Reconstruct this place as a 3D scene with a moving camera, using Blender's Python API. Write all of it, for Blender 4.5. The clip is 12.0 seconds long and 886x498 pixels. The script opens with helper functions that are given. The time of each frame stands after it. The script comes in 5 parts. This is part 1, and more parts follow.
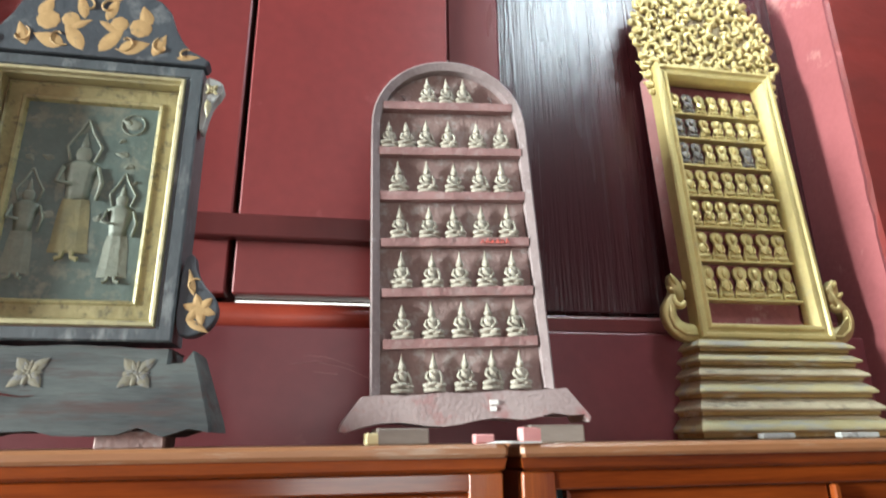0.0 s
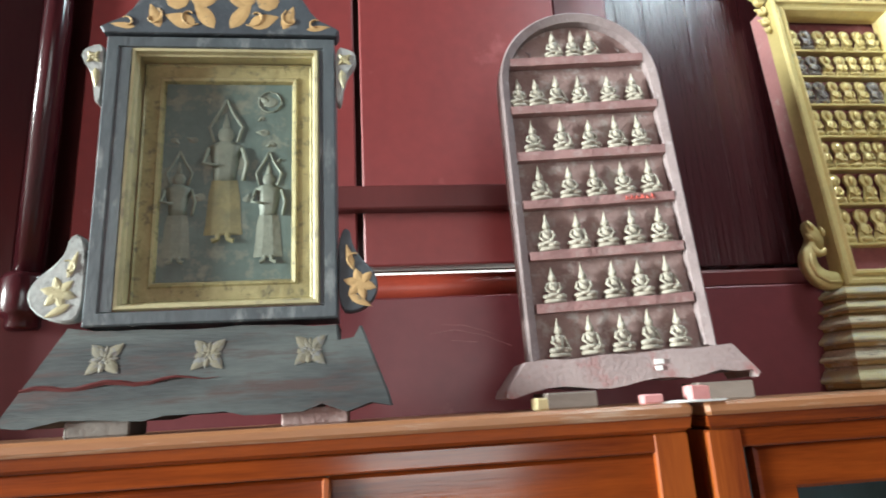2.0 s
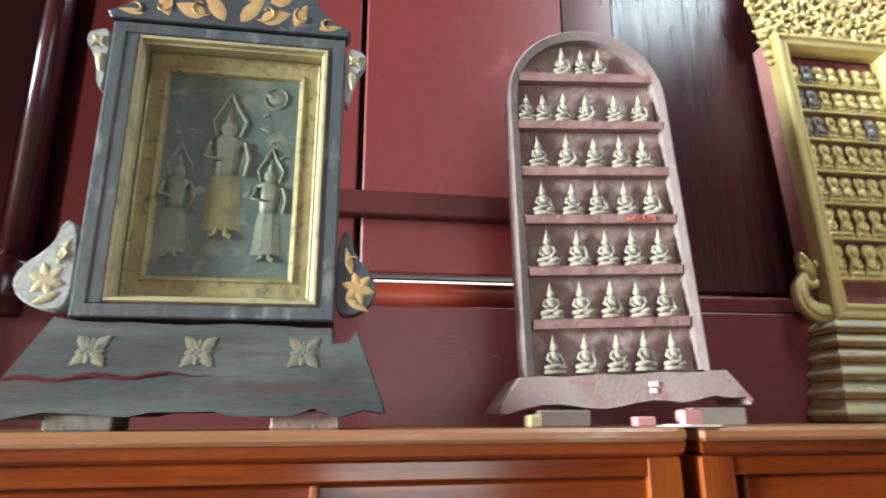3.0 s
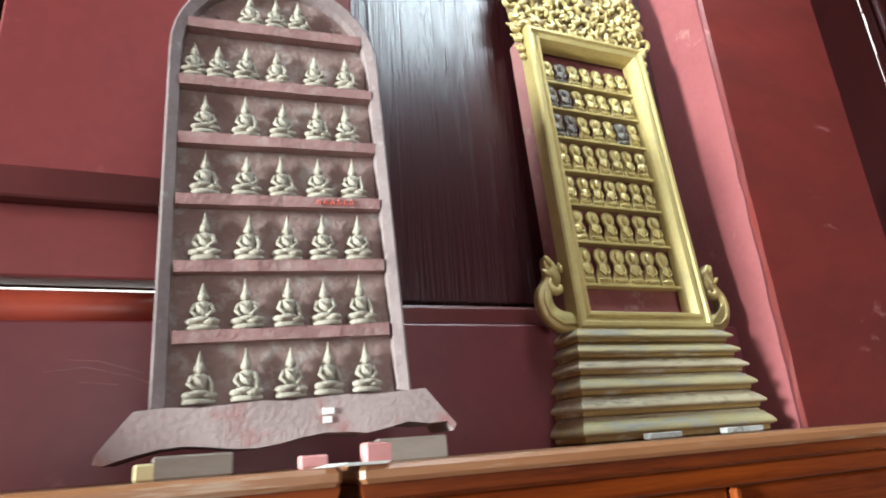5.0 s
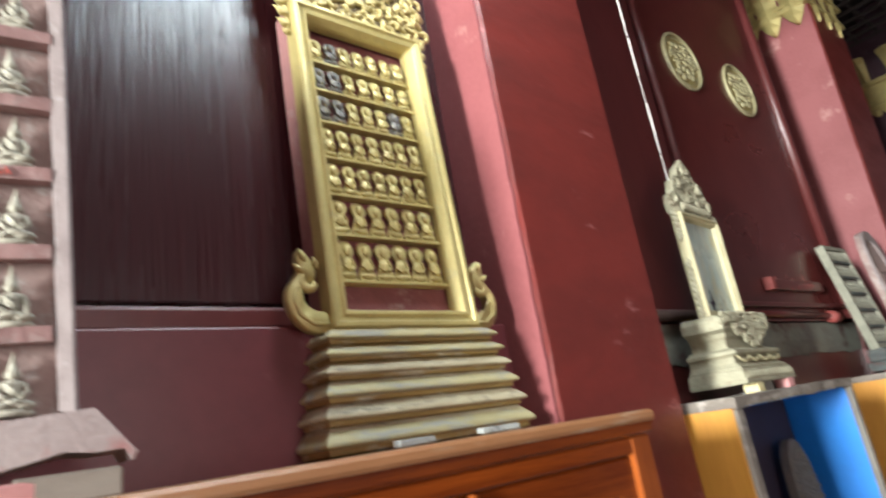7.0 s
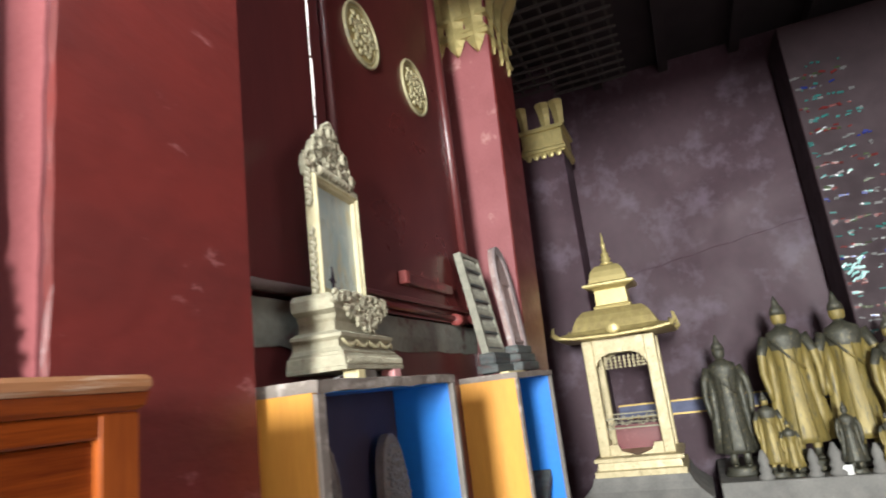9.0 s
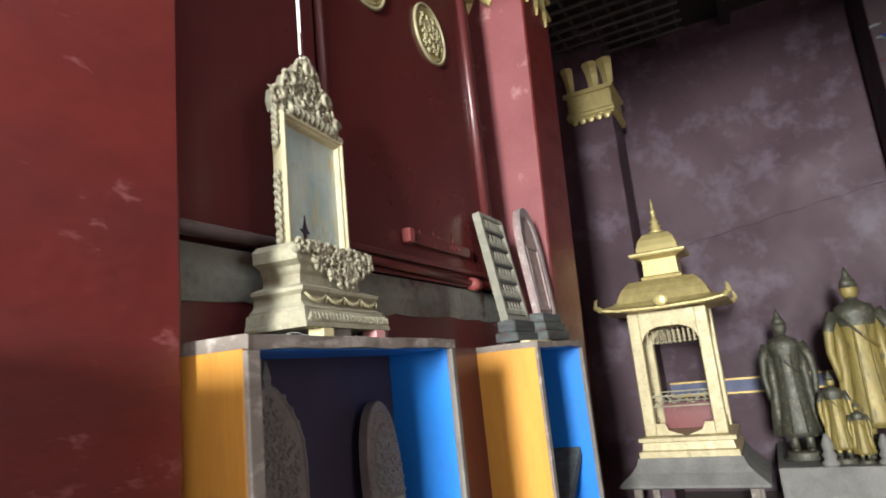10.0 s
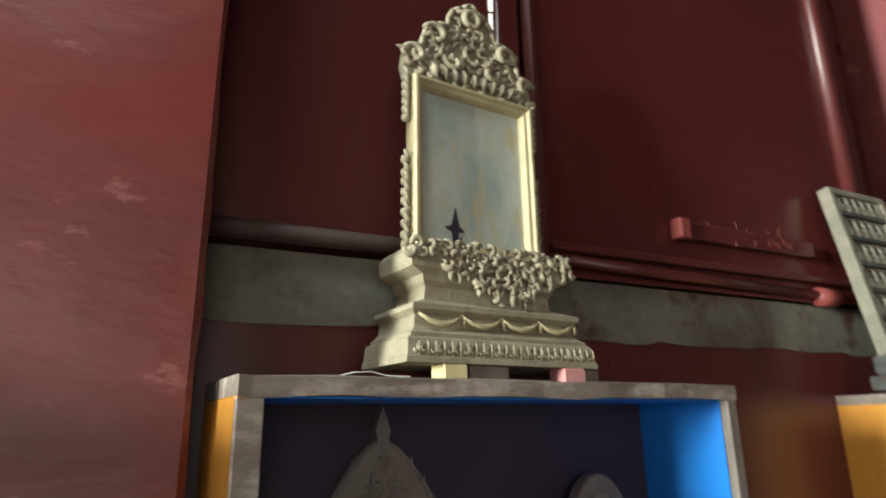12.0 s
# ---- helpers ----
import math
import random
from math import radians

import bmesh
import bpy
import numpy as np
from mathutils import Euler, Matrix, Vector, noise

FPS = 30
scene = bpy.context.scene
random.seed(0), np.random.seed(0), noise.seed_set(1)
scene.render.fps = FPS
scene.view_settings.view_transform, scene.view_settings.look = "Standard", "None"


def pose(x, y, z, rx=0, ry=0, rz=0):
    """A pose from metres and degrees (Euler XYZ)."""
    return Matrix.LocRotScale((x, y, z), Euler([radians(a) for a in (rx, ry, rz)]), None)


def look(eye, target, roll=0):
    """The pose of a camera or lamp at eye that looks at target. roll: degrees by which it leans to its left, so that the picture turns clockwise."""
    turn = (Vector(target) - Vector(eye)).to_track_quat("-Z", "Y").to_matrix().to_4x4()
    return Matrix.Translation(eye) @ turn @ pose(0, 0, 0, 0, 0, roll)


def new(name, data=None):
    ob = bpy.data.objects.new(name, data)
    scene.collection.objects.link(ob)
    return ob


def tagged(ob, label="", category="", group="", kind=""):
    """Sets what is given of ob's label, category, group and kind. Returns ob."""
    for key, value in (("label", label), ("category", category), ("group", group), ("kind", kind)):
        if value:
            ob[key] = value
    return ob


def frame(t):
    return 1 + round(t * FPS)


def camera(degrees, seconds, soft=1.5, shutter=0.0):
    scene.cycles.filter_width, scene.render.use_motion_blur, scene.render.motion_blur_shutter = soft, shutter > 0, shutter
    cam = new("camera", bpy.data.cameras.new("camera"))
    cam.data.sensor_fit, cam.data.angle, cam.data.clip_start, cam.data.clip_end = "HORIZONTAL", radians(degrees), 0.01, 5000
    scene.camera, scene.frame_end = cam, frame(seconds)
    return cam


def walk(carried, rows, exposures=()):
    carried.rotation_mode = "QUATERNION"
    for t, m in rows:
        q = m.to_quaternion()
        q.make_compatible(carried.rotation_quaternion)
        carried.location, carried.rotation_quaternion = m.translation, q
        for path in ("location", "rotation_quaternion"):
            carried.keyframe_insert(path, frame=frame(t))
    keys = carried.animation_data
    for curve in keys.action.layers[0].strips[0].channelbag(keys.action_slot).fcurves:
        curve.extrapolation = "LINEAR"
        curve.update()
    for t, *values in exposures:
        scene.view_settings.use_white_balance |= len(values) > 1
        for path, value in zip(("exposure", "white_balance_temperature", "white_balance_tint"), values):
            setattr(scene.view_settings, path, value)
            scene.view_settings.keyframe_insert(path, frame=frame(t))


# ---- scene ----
cam = camera(71.8, 12.0, soft=1.8, shutter=0.5)
PATH = [
    (0, (0.559, 0.029, 1.514), (0.91, 1.906, 2.108), -0.7),
    (0.5, (0.556, 0.017, 1.509), (0.947, 1.925, 1.96), -1.3),
    (1, (0.498, -0.016, 1.513), (0.932, 1.901, 1.882), -1.6),
    (1.5, (0.407, 0.026, 1.504), (0.751, 1.944, 1.954), -2.2),
    (2, (0.333, 0.094, 1.523), (0.579, 2.015, 2.019), -3.3),
    (2.5, (0.297, 0.102, 1.518), (0.509, 2.024, 2.029), -1.6),
    (3, (0.3, 0.113, 1.523), (0.603, 2.017, 2.054), -0.3),
    (3.5, (0.334, 0.151, 1.517), (0.919, 1.973, 2.096), -3.5),
    (3.7, (0.366, 0.168, 1.513), (1.028, 1.966, 2.087), -4.4),
    (5.3, (0.717, 0.335, 1.517), (1.475, 2.061, 2.186), -4.7),
    (5.5, (0.72, 0.342, 1.523), (1.451, 2.044, 2.278), -4.8),
    (6, (0.752, 0.348, 1.528), (1.59, 1.984, 2.315), -5.0),
    (6.5, (0.823, 0.34, 1.521), (1.833, 1.894, 2.273), -8.4),
    (7, (0.886, 0.362, 1.51), (2.129, 1.816, 2.096), -9.1),
    (7.2, (0.92, 0.345, 1.498), (2.257, 1.736, 2.023), -8.8),
    (7.5, (0.991, 0.408, 1.483), (2.525, 1.598, 1.962), -9.0),
    (7.7, (1.034, 0.455, 1.475), (2.62, 1.578, 1.945), -9.2),
    (9.3, (1.441, 0.366, 1.413), (3.275, 1.022, 1.865), -6.9),
    (9.5, (1.507, 0.326, 1.397), (3.305, 1.073, 1.856), -7.9),
    (10, (1.675, 0.308, 1.375), (3.427, 1.186, 1.774), -5.9),
    (10.5, (1.9, 0.347, 1.405), (3.591, 1.324, 1.837), -4.4),
    (11, (2.117, 0.34, 1.399), (3.588, 1.597, 1.904), -2.7),
    (11.2, (2.205, 0.328, 1.405), (3.532, 1.726, 1.94), -0.9),
    (11.5, (2.328, 0.312, 1.436), (3.426, 1.917, 1.902), -0.9),
    (11.8, (2.421, 0.318, 1.424), (3.384, 1.995, 1.934), -3.2),
    (12, (2.488, 0.329, 1.427), (3.337, 2.056, 1.971), -0.9),
]

walk(cam, [(t, look(eye, target, roll)) for t, eye, target, roll in PATH],
     [(0.0, 0.04, 6450, 3), (6.0, 0.0, 6400, 3), (7.5, 0.07, 6700, 5), (9.5, 0.05, 6600, 9), (10.5, -0.03, 6700, 7), (12.0, -0.20, 7100, 4)])

FLOOR = -0.2      # floor level
CAB = 1.505       # top of the cabinets
WALL = 1.60       # face of the panelled wall

# ---- light: daylight through the west door, with added lamps for fill and glare ----
world = bpy.data.worlds.new("sky")
scene.world = world
world.use_nodes = True
wn = world.node_tree
sky = wn.nodes.new("ShaderNodeTexSky")
sky.sky_type = "NISHITA"
sky.sun_disc = False
sky.sun_elevation = radians(48)
sky.sun_rotation = radians(250)
wn.links.new(sky.outputs[0], wn.nodes["Background"].inputs[0])
wn.nodes["Background"].inputs[1].default_value = 0.12


def area(name, m, sx, sy, watts, color):
    data = bpy.data.lights.new(name, "AREA")
    data.shape, data.size, data.size_y = "RECTANGLE", sx, sy
    data.energy, data.color = watts, color
    ob = new(name, data)
    ob.matrix_world = m
    return ob


area("west_door_daylight", look((-9.9, -1.0, 2.75), (2.0, 0.9, 1.7)), 1.4, 2.3, 4200, (0.94, 0.985, 1.0))
# weak fill from behind the walker, added to lift the dark fronts
area("south_fill_light", look((1.2, -5.4, 1.7), (4.5, 1.0, 1.2)), 2.2, 2.6, 95, (0.96, 0.98, 1.0))
# added light that makes the bluish glare on the lacquered door
area("door_glare_light", look((1.74, 0.72, 3.62), (1.55, 1.2, 2.2)), 0.42, 0.74, 46, (0.78, 0.90, 1.0))

# ---- materials ----


def mat(name, base, dark=None, rough=0.5, metal=0.0, scale=6.0, fine=60.0, bump=0.15, mix=0.6, stretch=(1, 1, 1), coat=0.0, spots=None, spot_at=0.66, rough_var=0.12, detail=6.0):
    """Two-scale procedural surface: broad mottling, fine grain, optional worn spots."""
    m = bpy.data.materials.new(name)
    m.use_nodes = True
    nt = m.node_tree
    b = nt.nodes["Principled BSDF"]
    dark = dark or tuple(c * 0.6 for c in base)
    tc = nt.nodes.new("ShaderNodeTexCoord")
    geo = nt.nodes.new("ShaderNodeObjectInfo")
    add = nt.nodes.new("ShaderNodeVectorMath")
    add.operation = "ADD"
    mul = nt.nodes.new("ShaderNodeVectorMath")
    mul.operation = "MULTIPLY"
    mul.inputs[1].default_value = stretch
    sc = nt.nodes.new("ShaderNodeVectorMath")
    sc.operation = "SCALE"
    sc.inputs[3].default_value = 7.0
    comb = nt.nodes.new("ShaderNodeCombineXYZ")
    for k in range(3):
        nt.links.new(geo.outputs["Random"], comb.inputs[k])
    nt.links.new(comb.outputs[0], sc.inputs[0])
    nt.links.new(tc.outputs["Object"], mul.inputs[0])
    nt.links.new(mul.outputs[0], add.inputs[0])
    nt.links.new(sc.outputs[0], add.inputs[1])
    n1 = nt.nodes.new("ShaderNodeTexNoise")
    n1.inputs["Scale"].default_value, n1.inputs["Detail"].default_value = scale, detail
    n1.inputs["Distortion"].default_value = 0.4
    n2 = nt.nodes.new("ShaderNodeTexNoise")
    n2.inputs["Scale"].default_value, n2.inputs["Detail"].default_value = fine, 5
    nt.links.new(add.outputs[0], n1.inputs["Vector"])
    nt.links.new(add.outputs[0], n2.inputs["Vector"])
    ramp = nt.nodes.new("ShaderNodeMapRange")
    ramp.inputs[1].default_value, ramp.inputs[2].default_value = 0.32, 0.68
    nt.links.new(n1.outputs[0], ramp.inputs[0])
    f2 = nt.nodes.new("ShaderNodeMath")
    f2.operation = "MULTIPLY_ADD"
    f2.inputs[1].default_value, f2.inputs[2].default_value = 0.7, -0.35
    nt.links.new(n2.outputs[0], f2.inputs[0])
    tot = nt.nodes.new("ShaderNodeMath")
    tot.operation, tot.use_clamp = "MULTIPLY_ADD", True
    tot.inputs[1].default_value = mix
    nt.links.new(ramp.outputs[0], tot.inputs[0])
    nt.links.new(f2.outputs[0], tot.inputs[2])
    mx = nt.nodes.new("ShaderNodeMix")
    mx.data_type = "RGBA"
    mx.inputs["A"].default_value, mx.inputs["B"].default_value = (*base, 1), (*dark, 1)
    nt.links.new(tot.outputs[0], mx.inputs["Factor"])
    color = mx.outputs["Result"]
    if spots:
        n3 = nt.nodes.new("ShaderNodeTexNoise")
        n3.inputs["Scale"].default_value, n3.inputs["Detail"].default_value = scale * 2.3, 9
        n3.inputs["Roughness"].default_value = 0.65
        nt.links.new(add.outputs[0], n3.inputs["Vector"])
        r3 = nt.nodes.new("ShaderNodeMapRange")
        r3.inputs[1].default_value, r3.inputs[2].default_value = spot_at - 0.08, spot_at + 0.05
        nt.links.new(n3.outputs[0], r3.inputs[0])
        m3 = nt.nodes.new("ShaderNodeMix")
        m3.data_type = "RGBA"
        m3.inputs["B"].default_value = (*spots, 1)
        nt.links.new(r3.outputs[0], m3.inputs["Factor"])
        nt.links.new(color, m3.inputs["A"])
        color = m3.outputs["Result"]
    nt.links.new(color, b.inputs["Base Color"])
    rr = nt.nodes.new("ShaderNodeMapRange")
    rr.inputs[3].default_value, rr.inputs[4].default_value = max(0.03, rough - rough_var), min(1.0, rough + rough_var)
    nt.links.new(n1.outputs[0], rr.inputs[0])
    nt.links.new(rr.outputs[0], b.inputs["Roughness"])
    b.inputs["Metallic"].default_value = metal
    if coat:
        b.inputs["Coat Weight"].default_value, b.inputs["Coat Roughness"].default_value = coat, 0.12
    bp = nt.nodes.new("ShaderNodeBump")
    bp.inputs["Strength"].default_value, bp.inputs["Distance"].default_value = bump, 0.004
    nt.links.new(tot.outputs[0], bp.inputs["Height"])
    nt.links.new(bp.outputs[0], b.inputs["Normal"])
    return m


M_RED = mat("red_lacquer_paint", (0.215, 0.038, 0.037), (0.125, 0.022, 0.023), rough=0.40, scale=1.6, fine=30, bump=0.16, spots=(0.31, 0.10, 0.095), spot_at=0.69, rough_var=0.18)
M_DADO = mat("dull_maroon_paint", (0.140, 0.029, 0.034), (0.084, 0.017, 0.021), rough=0.42, scale=2.4, fine=36, bump=0.14, spots=(0.19, 0.065, 0.065), spot_at=0.72)
M_FOOT = mat("worn_foot_wood", (0.36, 0.285, 0.275), (0.215, 0.150, 0.148), rough=0.8, scale=7, fine=120, bump=0.6, spots=(0.31, 0.150, 0.145), spot_at=0.61)
M_RED2 = mat("deep_red_lacquer_paint", (0.108, 0.022, 0.020), (0.064, 0.013, 0.013), rough=0.30, scale=2.2, fine=40, bump=0.14, spots=(0.19, 0.055, 0.05), spot_at=0.74)
M_WORN = mat("worn_grey_white_ground", (0.47, 0.40, 0.27), (0.26, 0.20, 0.12), rough=0.7, scale=14, fine=110, bump=0.4, stretch=(0.5, 1, 2), spots=(0.16, 0.14, 0.11), spot_at=0.62)
M_FADED = mat("faded_gilt_stencil", (0.20, 0.175, 0.115), (0.10, 0.095, 0.080), rough=0.7, scale=40, fine=140, bump=0.2, spots=(0.16, 0.16, 0.16), spot_at=0.58)
M_PILLAR = mat("red_plaster_paint", (0.155, 0.024, 0.020), (0.088, 0.014, 0.012), rough=0.40, scale=2.6, fine=14, bump=0.8, stretch=(1, 1, 2.2), spots=(0.33, 0.12, 0.115), spot_at=0.70, rough_var=0.16)
M_MAROON = mat("maroon_lacquer", (0.108, 0.024, 0.023), (0.064, 0.014, 0.015), rough=0.32, scale=3.0, fine=45, bump=0.12, stretch=(1, 1, 0.25), spots=(0.15, 0.045, 0.045), spot_at=0.74)
M_DOOR = mat("dark_lacquer_door", (0.042, 0.009, 0.011), (0.025, 0.006, 0.008), rough=0.27, scale=16.0, fine=150, bump=0.8, stretch=(1, 1, 0.035), rough_var=0.08)
M_BAR = mat("brown_red_bar_paint", (0.36, 0.055, 0.030), (0.22, 0.03, 0.02), rough=0.4, scale=5, fine=50)
M_GREYWALL = mat("grey_cement_patch", (0.205, 0.205, 0.165), (0.075, 0.062, 0.055), rough=0.85, scale=3, fine=40, bump=0.3, mix=0.9, spots=(0.085, 0.035, 0.032), spot_at=0.60)
# the pale spots put the wall's patchy sheen into the colour
M_PURPLE = mat("aged_purple_plaster", (0.062, 0.024, 0.037), (0.026, 0.010, 0.016), rough=0.64, scale=0.75, fine=9, bump=0.7, spots=(0.098, 0.062, 0.086), spot_at=0.59, detail=10, rough_var=0.30)
M_TOPW = mat("dusty_varnished_top", (0.34, 0.155, 0.07), (0.22, 0.085, 0.034), rough=0.42, scale=6, fine=80, bump=0.08, stretch=(0.35, 3, 4), spots=(0.45, 0.33, 0.24), spot_at=0.64)
M_POST = mat("near_black_lacquer", (0.050, 0.009, 0.012), (0.032, 0.006, 0.009), rough=0.20, scale=8, fine=80, bump=0.2, stretch=(1, 1, 0.2))
M_WOOD = mat("varnished_orange_wood", (0.285, 0.060, 0.010), (0.090, 0.015, 0.004), rough=0.14, scale=4, fine=60, bump=0.06, mix=0.95, stretch=(0.30, 3, 5), coat=0.2)
M_WOODV = mat("varnished_orange_wood_upright", (0.340, 0.084, 0.016), (0.145, 0.027, 0.007), rough=0.22, scale=4, fine=60, bump=0.06, mix=0.95, stretch=(5, 3, 0.30), coat=0.5)
# teal reflection of the panes, put into the cabinet's back panel
M_CABIN = mat("cabinet_inside_reflection_teal", (0.035, 0.075, 0.085), (0.02, 0.045, 0.05), rough=0.7)
M_BLACK = mat("worn_black_lacquer", (0.066, 0.078, 0.090), (0.030, 0.034, 0.042), rough=0.5, scale=9, fine=90, bump=0.35, spots=(0.17, 0.18, 0.185), spot_at=0.64)
M_GREYWOOD = mat("grey_weathered_wood", (0.098, 0.110, 0.104), (0.030, 0.032, 0.034), rough=0.75, scale=7, fine=90, bump=0.7, mix=0.9, stretch=(0.35, 1, 2.6), spots=(0.065, 0.042, 0.038), spot_at=0.58)
M_GILT = mat("dull_gilt", (0.50, 0.34, 0.10), (0.30, 0.19, 0.06), rough=0.45, metal=0.35, scale=14, fine=120, bump=0.3)
M_PALEGILT = mat("pale_worn_gilt", (0.44, 0.39, 0.225), (0.29, 0.25, 0.14), rough=0.5, metal=0.12, scale=10, fine=90, bump=0.3, spots=(0.22, 0.20, 0.14), spot_at=0.64)
M_PAVILION = mat("creamy_pavilion_gilt", (0.58, 0.48, 0.275), (0.37, 0.295, 0.15), rough=0.45, metal=0.1, scale=12, fine=70, bump=0.5, spots=(0.30, 0.23, 0.12), spot_at=0.64)
M_BORDER = mat("browned_gilt_border", (0.34, 0.295, 0.145), (0.17, 0.145, 0.065), rough=0.5, metal=0.1, scale=18, fine=90, bump=0.5, spots=(0.11, 0.10, 0.06), spot_at=0.60)
M_LEAF = mat("ochre_gold_leaf", (0.50, 0.325, 0.14), (0.32, 0.195, 0.08), rough=0.6, scale=20, fine=120, bump=0.2, spots=(0.10, 0.09, 0.08), spot_at=0.68)
M_PANEL = mat("green_grey_painted_panel", (0.125, 0.170, 0.150), (0.066, 0.092, 0.084), rough=0.42, scale=11, fine=60, bump=0.5, spots=(0.20, 0.215, 0.17), spot_at=0.60)
M_RELIEF = mat("pale_gilt_relief", (0.215, 0.235, 0.185), (0.105, 0.125, 0.10), rough=0.6, scale=20, fine=110, bump=0.4)
M_RELIEF2 = mat("yellow_gilt_relief", (0.26, 0.235, 0.115), (0.12, 0.12, 0.075), rough=0.55, scale=24, fine=110, bump=0.4)
M_PINKWOOD = mat("dusty_pink_brown_wood", (0.34, 0.24, 0.22), (0.20, 0.125, 0.12), rough=0.8, scale=14, fine=120, bump=0.75, spots=(0.42, 0.37, 0.345), spot_at=0.60)
M_PINKRIM = mat("dusty_grey_rim", (0.275, 0.22, 0.215), (0.165, 0.12, 0.12), rough=0.8, scale=16, fine=120, bump=0.55, spots=(0.38, 0.335, 0.32), spot_at=0.66)
M_REDWOOD = mat("faded_red_wood", (0.31, 0.135, 0.13), (0.20, 0.09, 0.09), rough=0.75, scale=14, fine=120, bump=0.5, spots=(0.34, 0.24, 0.23), spot_at=0.64)
M_SHELF = mat("dusty_red_brown_shelf", (0.335, 0.190, 0.180), (0.205, 0.105, 0.100), rough=0.8, scale=16, fine=120, bump=0.6, spots=(0.345, 0.235, 0.222), spot_at=0.60)
M_FIG = mat("pale_clay", (0.41, 0.375, 0.305), (0.235, 0.21, 0.165), rough=0.75, scale=30, fine=160, bump=0.5)
M_GOLD = mat("gold_paint", (0.58, 0.47, 0.20), (0.38, 0.30, 0.12), rough=0.40, metal=0.3, scale=9, fine=90, bump=0.25, spots=(0.40, 0.36, 0.22), spot_at=0.68)
M_GOLDDK = mat("tarnished_gold_paint", (0.49, 0.39, 0.16), (0.28, 0.21, 0.085), rough=0.45, metal=0.3, scale=12, fine=90, bump=0.3, spots=(0.20, 0.15, 0.09), spot_at=0.68)
M_PALESTEP = mat("rubbed_pale_gilt", (0.46, 0.40, 0.23), (0.30, 0.24, 0.11), rough=0.55, metal=0.1, scale=9, fine=90, bump=0.4, stretch=(0.4, 1, 2), spots=(0.30, 0.29, 0.25), spot_at=0.58)
M_STEP = mat("aged_gold_moulding", (0.36, 0.25, 0.09), (0.19, 0.115, 0.045), rough=0.5, metal=0.15, scale=7, fine=80, bump=0.35, stretch=(0.5, 1, 1.5), spots=(0.50, 0.47, 0.37), spot_at=0.61)
M_CREAM = mat("whitewashed_carved_wood", (0.385, 0.350, 0.245), (0.20, 0.175, 0.12), rough=0.75, scale=9, fine=90, bump=0.4, spots=(0.24, 0.19, 0.13), spot_at=0.62)
M_CREAMGILT = mat("cream_gilt_frame", (0.47, 0.41, 0.25), (0.32, 0.27, 0.155), rough=0.5, metal=0.05, scale=10, fine=90, bump=0.25, spots=(0.30, 0.25, 0.16), spot_at=0.68)
M_OLDMIRROR = mat("clouded_mirror_glass", (0.64, 0.68, 0.58), (0.29, 0.40, 0.40), rough=0.26, metal=0.1, scale=7, fine=30, bump=0.08, stretch=(1.6, 1, 0.6), spots=(0.58, 0.53, 0.34), spot_at=0.60, rough_var=0.18)
M_BLUE = mat("bright_blue_paint", (0.010, 0.19, 0.62), (0.008, 0.14, 0.50), rough=0.4, scale=4, fine=40, bump=0.08)
M_ORANGE = mat("orange_plywood", (0.70, 0.325, 0.06), (0.50, 0.20, 0.032), rough=0.4, scale=4, fine=50, bump=0.06, stretch=(3, 3, 0.3), coat=0.2)
M_EDGE = mat("dusty_grey_wood_edge", (0.24, 0.20, 0.17), (0.14, 0.11, 0.09), rough=0.85, scale=9, fine=70, bump=0.5, stretch=(0.4, 1, 1), spots=(0.38, 0.33, 0.29), spot_at=0.62)
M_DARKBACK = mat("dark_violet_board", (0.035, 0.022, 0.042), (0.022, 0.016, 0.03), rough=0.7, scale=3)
M_OLDWOOD = mat("dark_grey_old_wood", (0.20, 0.175, 0.15), (0.11, 0.095, 0.085), rough=0.8, scale=12, fine=90, bump=0.5)
M_BRONZE = mat("dark_green_bronze", (0.075, 0.072, 0.052), (0.030, 0.030, 0.024), rough=0.5, metal=0.3, scale=14, fine=60, bump=0.9, spots=(0.15, 0.125, 0.07), spot_at=0.62)
M_ROBE = mat("faded_gold_robe", (0.30, 0.225, 0.065), (0.13, 0.10, 0.034), rough=0.5, metal=0.2, scale=8, fine=60, bump=0.5, stretch=(2, 2, 0.4), spots=(0.07, 0.065, 0.045), spot_at=0.62)
M_STONE = mat("grey_stone", (0.22, 0.21, 0.19), (0.12, 0.115, 0.11), rough=0.85, scale=6, fine=50, bump=0.4)
M_FLOOR = mat("worn_cement_floor", (0.20, 0.17, 0.15), (0.12, 0.10, 0.09), rough=0.6, scale=2, fine=40, bump=0.2)
M_CEIL = mat("dark_ceiling_boards", (0.022, 0.014, 0.016), (0.014, 0.010, 0.011), rough=0.8, scale=2)
M_LATTICE = mat("grey_brown_lattice", (0.060, 0.048, 0.046), (0.035, 0.028, 0.027), rough=0.8)
M_WHITE = mat("white_paper", (0.80, 0.79, 0.76), (0.68, 0.66, 0.62), rough=0.8, scale=20, bump=0.1)
M_YELLOW = mat("pale_yellow_wood", (0.70, 0.60, 0.33), (0.56, 0.46, 0.24), rough=0.7, scale=15)
M_PINK = mat("pink_painted_wood", (0.68, 0.33, 0.32), (0.52, 0.22, 0.22), rough=0.7, scale=15)
M_WRITING = mat("red_crayon_marks", (0.60, 0.10, 0.07), (0.48, 0.09, 0.07), rough=0.8)
M_BLUEGREY = mat("blue_grey_band", (0.14, 0.15, 0.24), (0.08, 0.09, 0.15), rough=0.7)
